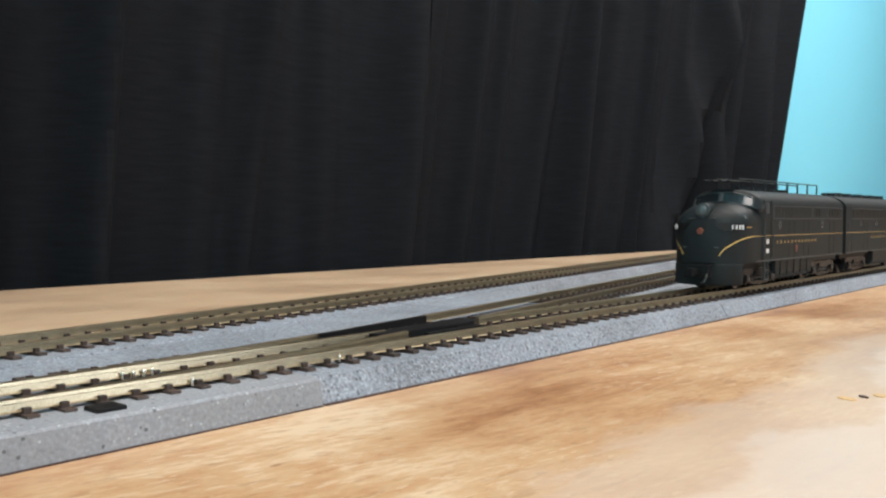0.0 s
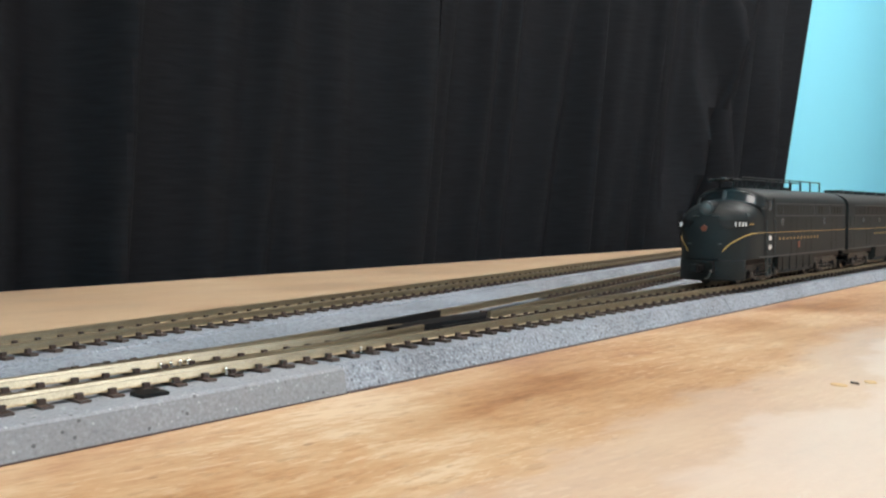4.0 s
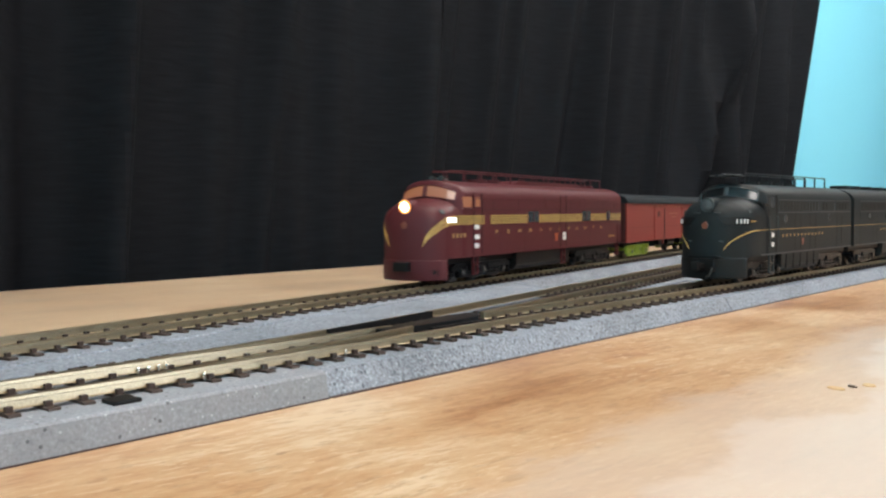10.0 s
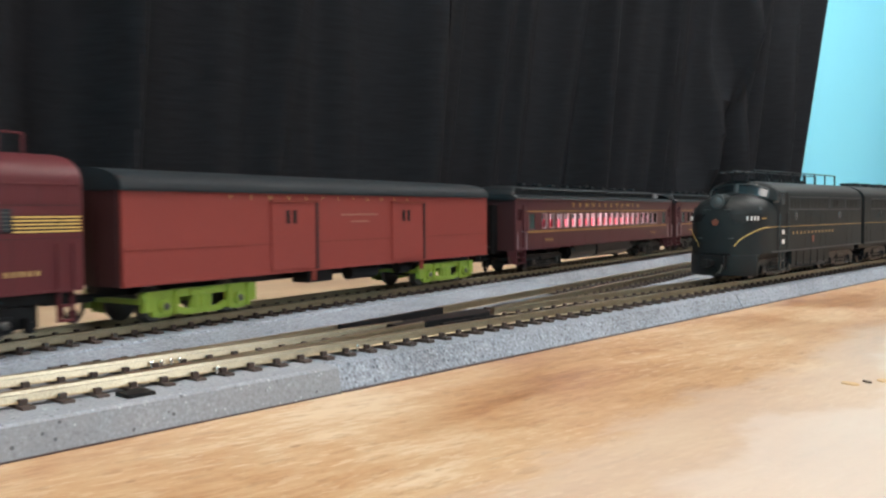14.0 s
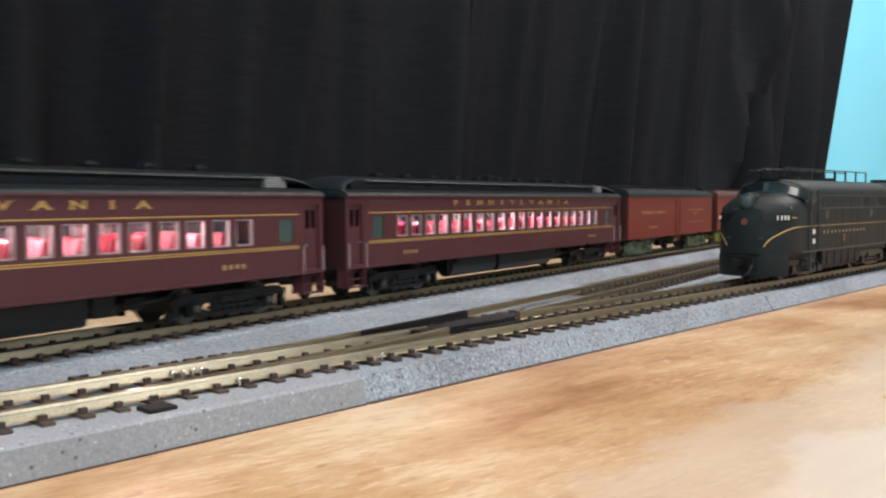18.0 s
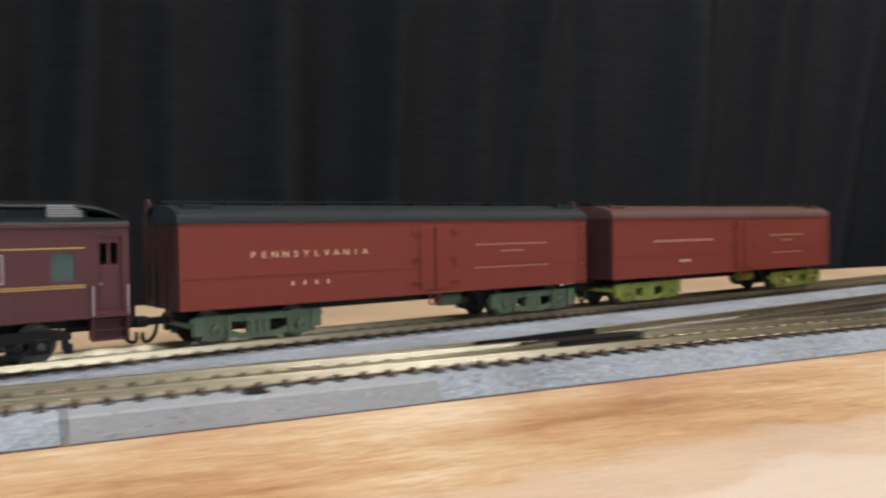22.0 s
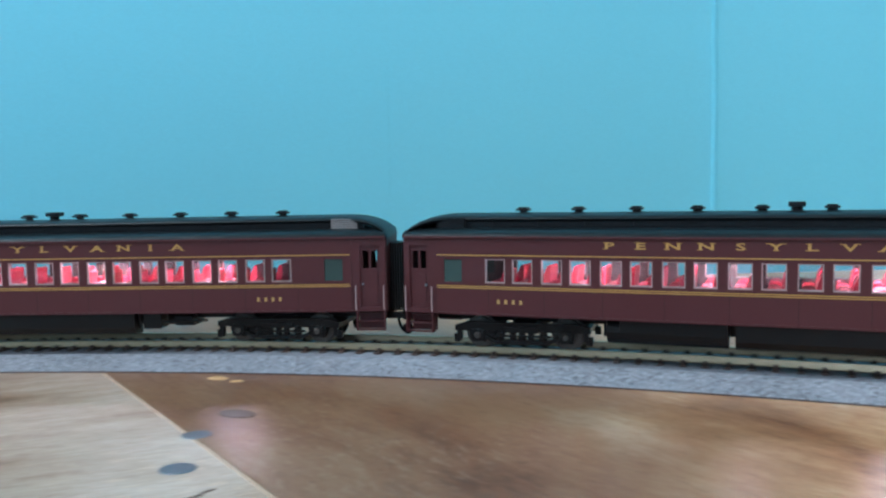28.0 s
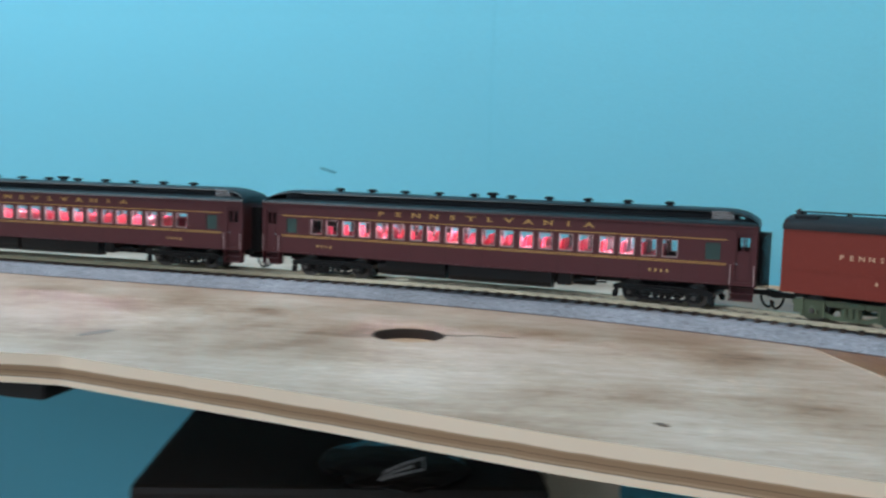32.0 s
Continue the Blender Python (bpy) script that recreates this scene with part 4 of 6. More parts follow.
def letters(parent, word, x, z, size, pitch, y, material, wide=1.3, name="lettering", serif=0.0):
    """Lettering on the left side: it reads from the front to the rear."""
    bm = bmesh.new()
    for i, ch in enumerate(word):
        if ch == " ":
            continue
        vs, fs = glyph(ch)
        cx = x - (i - (len(word) - 1) / 2) * pitch
        a = [bm.verts.new((cx - co[0] * size * wide, y, z + (co[1] - 0.35) * size)) for co, _ in vs]
        for f in fs:
            try:
                bm.faces.new([a[k] for k in f])
            except ValueError:
                pass
        if serif:
            gx, gz = [co[0] for co, _ in vs], [co[1] for co, _ in vs]
            for u, top in SERIFS.get(ch, ()):
                sx = cx - (min(gx) + (max(gx) - min(gx)) * u) * size * wide
                sz = z + ((max(gz) - 0.03 if top else min(gz) + 0.03) - 0.35) * size
                box(bm, sx - serif / 2, sx + serif / 2, y - 0.02, y + 0.01, sz - 0.035 * size, sz + 0.035 * size)
    return part(name, bm, material, parent)


def bars(parent, x, z, count, w, h, pitch, y, material, name="number"):
    bm = bmesh.new()
    for i in range(count):
        c = x - (i - (count - 1) / 2) * pitch
        box(bm, c - w / 2, c + w / 2, y, y + 0.12, z - h / 2, z + h / 2)
    return part(name, bm, material, parent)


def wheel_mesh(r=5.2):
    bm = bmesh.new()
    rod(bm, (0, -0.9, 0), (0, 0.9, 0), r, 20)
    rod(bm, (0, -1.5, 0), (0, -0.9, 0), r + 0.8, 20)
    rod(bm, (0, 0.9, 0), (0, 1.3, 0), r * 0.55, 12)
    return finish(bm, "wheel", M_STEEL)


WHEEL = wheel_mesh()
AXLE = finish(rod(bmesh.new(), (0, -9, 0), (0, 9, 0), 1.1, 8), "axle", M_TRUCK)


LID = finish(rod(bmesh.new(), (0, 0, 0), (0, 0.5, 0), 1.25, 10, 0.8), "journal_lid", M_STEEL)


def truck(parent, x, material, base=30.0, axles=2, half=23.0, y=11.5, plate_sides=False):
    """A truck: side frames with pedestals, equaliser bars and springs, or cast plate sides; wheels, axles and journal lids are its pieces."""
    bm = bmesh.new()
    xs = [base * (i / (axles - 1) - 0.5) for i in range(axles)]
    for sd in (1, -1):
        a, b = sd * y, sd * (y + 2.2)
        lo, hi = min(a, b), max(a, b)
        if plate_sides:
            inner, outer = sorted((sd * (y + 0.4), sd * (y + 1.6)))
            extrude_y(bm, [(-half, 7.4), (half, 7.4), (half, 9.0), (half - 2, 9.8), (-half + 2, 9.8), (-half, 9.0)], inner, outer)
            extrude_y(bm, [(-12, 3.0), (-7, 1.6), (7, 1.6), (12, 3.0), (14, 5.0), (10, 4.6), (6, 3.4), (-6, 3.4), (-10, 4.6), (-14, 5.0)], inner, outer)
            for ax in xs:
                extrude_y(bm, [(ax - 5.2, 7.5), (ax + 5.2, 7.5), (ax + 4.6, 2.4), (ax + 2.2, 1.6), (ax - 2.2, 1.6), (ax - 4.6, 2.4)], inner, outer)
                rod(bm, (ax, sd * y, 5.0), (ax, sd * (y + 3.0), 5.0), 2.1, 12)
                for q in (-4.4, 4.4):
                    box(bm, ax + q - 0.6, ax + q + 0.6, *sorted((sd * (y + 1.4), sd * (y + 2.6))), 2.2, 9.6)
            for e in (-1, 1):
                box(bm, e * (half - 2.2) - 1.4, e * (half - 2.2) + 1.4, *sorted((sd * y, sd * (y + 2.4))), 3.6, 9.7, 0.2)
            box(bm, -4.2, 4.2, *sorted((sd * (y - 0.6), sd * (y + 1.2))), 3.2, 7.8, 0.3)
            for q in (-2.6, 0, 2.6):
                rod(bm, (q, sd * (y + 1.3), 3.2), (q, sd * (y + 1.3), 7.4), 1.1, 8)
            box(bm, -5.4, 5.4, *sorted((sd * y, sd * (y + 2.3))), 7.4, 9.2, 0.2)
        else:
            extrude_y(bm, [(-half, 6.3), (half, 6.3), (half, 8.2), (half - 4, 9.4), (-half + 4, 9.4), (-half, 8.2)], lo, hi)
            for ax in xs:
                extrude_y(bm, [(ax - 3.4, 6.4), (ax + 3.4, 6.4), (ax + 2.6, 2.6), (ax - 2.6, 2.6)], lo, hi)
                rod(bm, (ax, sd * y, 5.0), (ax, sd * (y + 3.3), 5.0), 2.1, 12)
                box(bm, ax - 2.3, ax + 2.3, *sorted((sd * (y + 2.0), sd * (y + 2.9))), 3.0, 7.0, 0.3)
            for ax, bx in zip(xs, xs[1:]):
                m = (ax + bx) / 2
                extrude_y(bm, [(ax + 2.5, 3.6), (ax + 6, 2.0), (bx - 6, 2.0), (bx - 2.5, 3.6), (bx - 2.5, 5), (bx - 6, 3.4), (ax + 6, 3.4), (ax + 2.5, 5)], lo + 0.3, hi + 0.5 * (sd > 0))
                for q in (-3.2, 0, 3.2):
                    rod(bm, (m + q, sd * (y + 1.2), 2.8), (m + q, sd * (y + 1.2), 7.0), 1.25, 8)
                for q in (-7.6, 7.6):
                    for z in grid(3.0, 6.4, 4):
                        rod(bm, (m + q, sd * (y + 1.6), z - 0.3), (m + q, sd * (y + 1.6), z + 0.3), 1.5, 8)
                box(bm, m - 6, m + 6, lo, hi + 0.8, 6.0, 8.0)
                box(bm, m - 10.5, m + 10.5, *sorted((sd * (y + 1.4), sd * (y + 2.7))), 4.4, 5.2)
            for e in (-1, 1):
                box(bm, e * (half - 1.5) - 0.8, e * (half - 1.5) + 0.8, lo, hi, 3.2, 7.2)
                box(bm, e * (half - 0.5) - 1.1, e * (half - 0.5) + 1.1, *sorted((sd * (y - 1), sd * (y + 1.6))), 2.0, 5.0, 0.3)
    box(bm, -4, 4, -y, y, 5.5, 9.0)
    for e in (-1, 1):
        box(bm, e * (half - 1.2) - 0.8, e * (half - 1.2) + 0.8, -y, y, 6.0, 7.6)
    t = part("truck", bm, material, parent)
    t.matrix_basis = pose(x * S, 0, 0)
    for ax in xs:
        again("axle", AXLE, t, ax, 0, 5.2)
        again("wheel", WHEEL, t, ax, 8.3, 5.2)
        again("wheel", WHEEL, t, ax, -8.3, 5.2, 180)
        for sd in (1, -1):
            again("journal_lid", LID, t, ax, sd * (y + (3.0 if plate_sides else 3.3)), 5.0, 0 if sd > 0 else 180)
    return t


def coupler(parent, x, sign):
    """A knuckle coupler on its shank, and the air hose that hangs in a loop below it."""
    bm = bmesh.new()
    box(bm, x, x + sign * 9, -1.4, 1.4, 7.2, 9.6, 0.4)
    box(bm, x + sign * 7, x + sign * 11, -2.4, 1.0, 6.6, 10.2, 0.5)
    part("coupler", bm, M_TRUCK, parent)
    bm = bmesh.new()
    pts = [(x + sign * (4.6 + 4.4 * (1 - math.cos(k * 0.36)) / 2 + 1.4 * math.sin(k * 0.36)), 2.4, 7.4 - 5.4 * math.sin(k * 0.36) ** 0.7) for k in range(9)]
    part("brake_hose", tube(bm, pts, 0.6), M_TRUCK, parent)


def side_with_openings(x0, x1, z0, z1, y0, y1, holes):
    """A side wall of even thickness with openings (each x0, x1, z0, z1), as one closed shell."""
    bm = bmesh.new()
    xs = sorted({x0, x1, *[h[0] for h in holes], *[h[1] for h in holes]})
    zs = sorted({z0, z1, *[h[2] for h in holes], *[h[3] for h in holes]})
    vs = {}

    def v(i, j, y):
        if (i, j, y) not in vs:
            vs[i, j, y] = bm.verts.new((xs[i], y, zs[j]))
        return vs[i, j, y]

    solid = set()
    for i in range(len(xs) - 1):
        for j in range(len(zs) - 1):
            cx, cz = (xs[i] + xs[i + 1]) / 2, (zs[j] + zs[j + 1]) / 2
            if not any(h[0] < cx < h[1] and h[2] < cz < h[3] for h in holes):
                solid.add((i, j))
    for i, j in solid:
        for y in (y0, y1):
            bm.faces.new((v(i, j, y), v(i + 1, j, y), v(i + 1, j + 1, y), v(i, j + 1, y)))
        for (a, b), (c, d), nb in (((i, j), (i + 1, j), (i, j - 1)), ((i, j + 1), (i + 1, j + 1), (i, j + 1)), ((i, j), (i, j + 1), (i - 1, j)), ((i + 1, j), (i + 1, j + 1), (i + 1, j))):
            if nb not in solid:
                bm.faces.new((v(a, b, y0), v(c, d, y0), v(c, d, y1), v(a, b, y1)))
    return bm


PAIRS = [92.3 - 20.1 * i for i in range(10)]
SEAT = None


def seat_mesh():
    bm = bmesh.new()
    extrude_y(bm, [(-2.6, 14.2), (3.0, 14.2), (3.2, 23.0), (2.6, 24.0), (0.6, 24.2), (-0.7, 23.6), (-1.5, 26.4), (-2.0, 27.6), (-2.8, 28.1), (-3.5, 27.5), (-3.4, 26.2)], -5.0, 5.0)
    return finish(bm, "seat", M_SEAT)


def coach(label, group):
    c = thing("passenger_coach", label, "railway coach", group)
    H, W = 132.0, 17.6
    wins = [(p + o - 3.65, p + o + 3.65, 23.6, 32.0) for p in PAIRS for o in (-4.9, 4.9)]
    small = [(109.5, 116.3, 23.8, 31.8), (-116.3, -109.5, 23.8, 31.8)]
    for sd in (1, -1):
        ys = sorted((sd * W, sd * (W - 0.4)))
        part("side_wall", side_with_openings(-119.5, 119.5, 12.4, 39.5, *ys, wins + small), M_COACH, c)
        part("inner_lining", side_with_openings(-118.6, 118.6, 14.1, 36.5, *sorted((sd * (W - 0.46), sd * (W - 0.76))), wins + small), M_INNER, c)
        for a, b, z0, z1 in wins:
            fr = again("window_frame", FRAME, c, (a + b) / 2, sd * (W - 0.22), (z0 + z1) / 2)
            again("pane", PANE, fr)
        for a, b, z0, z1 in small:
            ob = part("frosted_pane", box(bmesh.new(), a, b, *sorted((sd * (W - 0.35), sd * (W - 0.7))), z0, z1), M_FROST, c, "greenish frosted pane")
        # belt rail and letter board lines
        for z, k in ((21.75, "belt_line"), (22.4, "belt_line"), (33.3, "upper_line")):
            h = 0.16 if z < 30 else 0.19
            part(k, box(bmesh.new(), -119, 119, *sorted((sd * (W + 0.02), sd * (W + 0.14))), z - h, z + h), M_GOLD, c)
        part("eave_strip", box(bmesh.new(), -132, 132, *sorted((sd * (W - 0.4), sd * (W + 0.7))), 39.2, 39.9, 0.15), M_COACH if sd > 0 else M_COACHEND, c)
        for x in grid(-119.5, 119.5, 12):
            part("side_seam", box(bmesh.new(), x - 0.12, x + 0.12, *sorted((sd * W, sd * (W + 0.05))), 12.6, 21.3), M_COACHEND, c)
        part("sill_rail", box(bmesh.new(), -119.5, 119.5, *sorted((sd * W, sd * (W + 0.22))), 12.4, 13.0), M_COACH, c)
        # vestibule: door with two lights, grab irons and steps
        for e in (1, -1):
            xs = sorted((e * 119.5, e * H))
            d0, d1 = sorted((e * 122.0, e * 130.5))
            part("vestibule_side", side_with_openings(*xs, 12.4, 39.5, *sorted((sd * (W - 0.2), sd * (W - 1.1))), [(d0 + 0.6, d1 - 0.6, 14, 36.6)]), M_COACH, c)
            dr = part("door", side_with_openings(d0 + 0.6, d1 - 0.6, 14, 36.6, *sorted((sd * (W - 1.0), sd * (W - 1.6))), [(d0 + 1.6, (d0 + d1) / 2 - 0.4, 28.2, 34.6), ((d0 + d1) / 2 + 0.4, d1 - 1.6, 28.2, 34.6)]), M_COACH, c)
            part("door_pane", box(bmesh.new(), d0 + 1.5, d1 - 1.5, *sorted((sd * (W - 1.2), sd * (W - 1.4))), 28.0, 34.8), M_GLASS, dr)
            part("door_handle", rod(bmesh.new(), (e * 123.6, sd * (W - 1.0), 22.4), (e * 123.6, sd * (W - 0.2), 22.4), 0.45, 8), M_NICKEL, dr)
            part("door_panel", box(bmesh.new(), d0 + 1.6, d1 - 1.6, *sorted((sd * (W - 1.0), sd * (W - 0.85))), 15.4, 26.4, 0.05), M_COACH, dr)
            bm = bmesh.new()
            for gx in (121.0, 131.3):
                rod(bm, (e * gx, sd * (W + 0.6), 13), (e * gx, sd * (W + 0.6), 22), 0.25, 6)
            part("grab_irons", bm, M_RIM, c)
            st = part("steps", box(bmesh.new(), d0 - 0.6, d1 + 0.6, *sorted((sd * (W - 5.6), sd * (W - 5.2))), 5.4, 12.4), M_COACH, c)
            for k in range(3):
                zz = 11.6 - k * 2.9
                part("tread", box(bmesh.new(), d0 - 0.6, d1 + 0.6, *sorted((sd * (W - 5.2 + 1.5 * k), sd * (W - 2.2 + 1.0 * k))), zz - 0.5, zz), M_COACH, st)
            for q in (d0 - 1.05, d1 + 0.65):
                part("stringer", extrude_x(bmesh.new(), [(sd * (W - 5), 12.4), (sd * W, 12.4), (sd * (W + 0.2), 5.2), (sd * (W - 2.2), 5.2)], q, q + 0.4), M_COACH, st)
    for e in (1, -1):
        bm = side_with_openings(-W + 1, W - 1, 12.4, 39.5, 0, 0.9, [(-4.5, 4.5, 14, 34)])
        bmesh.ops.transform(bm, matrix=Matrix.Translation((e * (H - 0.5), 0, 0)) @ Matrix.Rotation(radians(90), 4, "Z"), verts=bm.verts)
        part("end_wall", bm, M_COACHEND, c)
        for k in range(6):
            x = e * (H + 0.6 + k * 0.95)
            part("diaphragm_pleat", extrude_x(bmesh.new(), [(-6.5, 11), (-6.5, 36.8), (6.5, 36.8), (6.5, 11), (4.6, 11), (4.6, 34.6), (-4.6, 34.6), (-4.6, 11)], x - 0.34, x + 0.34), M_BLACK, c)
        coupler(c, e * (H - 2), e)
    # floor, centre sill and ceiling panel
    part("floor", box(bmesh.new(), -H + 1, H - 1, -16.4, 16.4, 12.4, 14.0), M_INNER, c)
    part("centre_sill", box(bmesh.new(), -H + 3, H - 3, -3, 3, 8.6, 12.4), M_TRUCK, c)
    part("ceiling_panel", box(bmesh.new(), -118, 118, -15.5, 15.5, 36.6, 37.2), M_INNER, c)
    part("lamp_strip", box(bmesh.new(), -100, 92, -2.6, 2.6, 36.1, 36.6), M_WHITE, c, "white lamp strip under the ceiling")
    for x in (66, 22, -22, -66):
        part("lamp", box(bmesh.new(), x - 2.4, x + 2.4, -1.3, 1.3, 35.5, 36.1, 0.2), M_STRIP, c, "small pink-white glowing lamp")
    for e in (119, -119):
        part("bulkhead", box(bmesh.new(), e - 0.4, e + 0.4, -16.4, 16.4, 14.0, 36.6), M_COACHEND, c)
    # seats
    for i in range(19):
        x = 97 - i * 10.1
        for y in (9.6, -9.6):
            again("seat", SEAT, c, x, y, 0)
    # roof: lower deck, clerestory and upper deck, rounded down at both ends
    bm = bmesh.new()
    lower = [(-18.2, 39.6)] + [(-18.2 + 8.6 * (1 - math.cos(k * 0.26)), 39.8 + 2.6 * math.sin(k * 0.26)) for k in range(7)]
    lower = lower + [(-y, z) for y, z in reversed(lower)]
    extrude_x(bm, lower, -H - 0.2, H + 0.2)
    part("lower_roof", bm, M_ROOF, c, smooth=True)
    bm = bmesh.new()
    rings = []
    for x in [-(H + 0.8) + q for q in (0, 0.4, 1.2, 2.5, 4.5, 7, 10, 13, 16.5)] + grid(-H + 20, H - 20, 8) + [H + 0.8 - q for q in (16.5, 13, 10, 7, 4.5, 2.5, 1.2, 0.4, 0)]:
        edge = max(0.0, (abs(x) - (H - 15)) / 15.8)
        dz = 7.2 * (1 - math.sqrt(max(0.0, 1 - edge ** 2.0)))
        hw = 9.6 + 7.6 * edge ** 1.2
        rings.append([bm.verts.new((x, hw * math.sin(a), 45.6 - dz + 2.0 * math.cos(a) - (0 if abs(a) < 1.5 else 0.0))) for a in [-1.57 + 3.14 * j / 12 for j in range(13)]]
                     + [bm.verts.new((x, hw * 0.92, 44.8 - min(dz * 1.0, 5.6))), bm.verts.new((x, -hw * 0.92, 44.8 - min(dz * 1.0, 5.6)))])
    n = len(rings[0])
    for a, b in zip(rings, rings[1:]):
        for i in range(n):
            bm.faces.new((a[i], a[(i + 1) % n], b[(i + 1) % n], b[i]))
    bm.faces.new(rings[0])
    bm.faces.new(rings[-1][::-1])
    part("upper_roof", bm, M_ROOF, c, smooth=True)
    bm = bmesh.new()
    box(bm, -H + 9, H - 9, -8.2, 8.2, 41.6, 45.2)
    part("clerestory", bm, M_ROOF, c)
    bm = bmesh.new()
    for i in range(14):
        x = 108 - i * 16.6
        for sd in (1, -1):
            box(bm, x - 7.0, x + 7.0, *sorted((sd * 8.2, sd * 8.5)), 43.2, 45.0)
    part("clerestory_vents", bm, M_ROOFG, c)
    for e in (1, -1):
        bm = bmesh.new()
        for k in range(5):
            box(bm, *sorted((e * 111, e * 121)), 8.0, 10.6 - 0.15 * k, 42.6 + k * 0.75, 43.1 + k * 0.75)
        part("louvre", bm, M_ROOFG if e > 0 else M_LOUV, c)
    for i in range(10):
        x = 11.2 + 20.2 * (4 - i) - (0.5 if i > 4 else 0)
        bm = bmesh.new()
        rod(bm, (x, 0, 47.0), (x, 0, 48.6), 1.5, 8)
        box(bm, x - 2.3, x + 2.3, -2.2, 2.2, 48.2, 49.0, 0.3)
        box(bm, x - 1.6, x + 1.6, -1.6, 1.6, 48.9, 49.5, 0.2)
        part("roof_ventilator", bm, M_ROOF, c)
    bm = bmesh.new()
    rod(bm, (0.8, 0, 47.0), (0.8, 0, 49.6), 1.8, 8)
    box(bm, -1.8, 3.4, -2.4, 2.4, 48.8, 50.4, 0.3)
    part("smoke_jack", bm, M_ROOF, c)
    # gear under the floor
    cover = [(9, 12.2), (16.8, 12.2), (16.8, 7.0), (15.8, 5.0), (13.5, 4.2), (9, 4.2)]
    part("air_tank", rod(bmesh.new(), (20.4, 12.4, 8.3), (58.8, 12.4, 8.3), 4.2, 16), M_TRUCK, c)
    part("tank_cover", box(bmesh.new(), 20.4, 54.5, 9, 16.6, 8.4, 12.3, 0.2), M_TRUCK, c)
    part("battery_box", extrude_x(bmesh.new(), cover, -36.8, 18.2), M_TRUCK, c)
    part("battery_box", extrude_x(bmesh.new(), [(-y, z) for y, z in cover], -52, 55), M_TRUCK, c)
    part("equipment_box", box(bmesh.new(), -46.5, -39.5, 8, 15, 6.2, 12.3, 0.4), M_TRUCK, c)
    part("brake_cylinder", rod(bmesh.new(), (-51, 11, 9.2), (-58, 11, 9.2), 2.4, 12), M_TRUCK, c)
    part("pipe", rod(bmesh.new(), (-38, 14, 8.6), (-64, 14, 9.2), 0.5, 6), M_TRUCK, c)
    for x in (-38.0, 59.6):
        part("hanger", rod(bmesh.new(), (x, 14.5, 12.4), (x, 14.5, 6.6), 0.5, 6), M_TRUCK, c)
    for x in (90.5, -92.0):
        truck(c, x, M_TRUCK, 31, 2, 24)
    letters(c, "PENNSYLVANIA", 1.4, 37.0, 3.1, 10.2, W + 0.05, M_GOLD, 2.15, serif=1.9)
    bars(c, 92, 17.2, 4, 0.95, 1.5, 2.7, W + 0.02, M_DULLG)
    bars(c, -88.7, 17.2, 4, 0.95, 1.5, 2.7, W + 0.02, M_DULLG)
    return c


def cab_shape(L, top, b, drop, blunt=3.4):
    """Outline of a streamlined cab unit: its nose ends at x = L, its windshield stands at x = b; drop gives the nose's height back from the front."""
    nose = L - b + 2

    def ht(x):
        return float(np.interp(L - x, drop[0], drop[1]))

    def hw(x):
        d = max(0.0, (nose - (L - x)) / nose)
        return 17.6 * max(0.0, 1 - d ** blunt) ** 0.5

    def arch(w, h, cut, z):
        if z <= cut:
            return w
        q = min(1.0, (z - cut) / (h - cut))
        return w * max(0.0, 1 - q ** 2.4) ** (1 / 2.4)

    def side(x, z):
        if x > b - 7:
            return arch(hw(x), ht(x), ht(x) - 10.5, z) if x > b else max(arch(hw(x), ht(x), ht(x) - 10.5, z), 17.6 if z < top - 9 else 0)
        return arch(17.6, top, top - 9, z)

    def front(y, z):
        return b - 0.34 * (z - 41) - 4.6 * (abs(y) / 15) ** 2.5
    return ht, hw, side, arch, front


def skin(bm, rings, close=False):
    n = len(rings[0])
    for a, c in zip(rings, rings[1:]):
        for i in range(n if close else n - 1):
            bm.faces.new((a[i], a[(i + 1) % n], c[(i + 1) % n], c[i]))


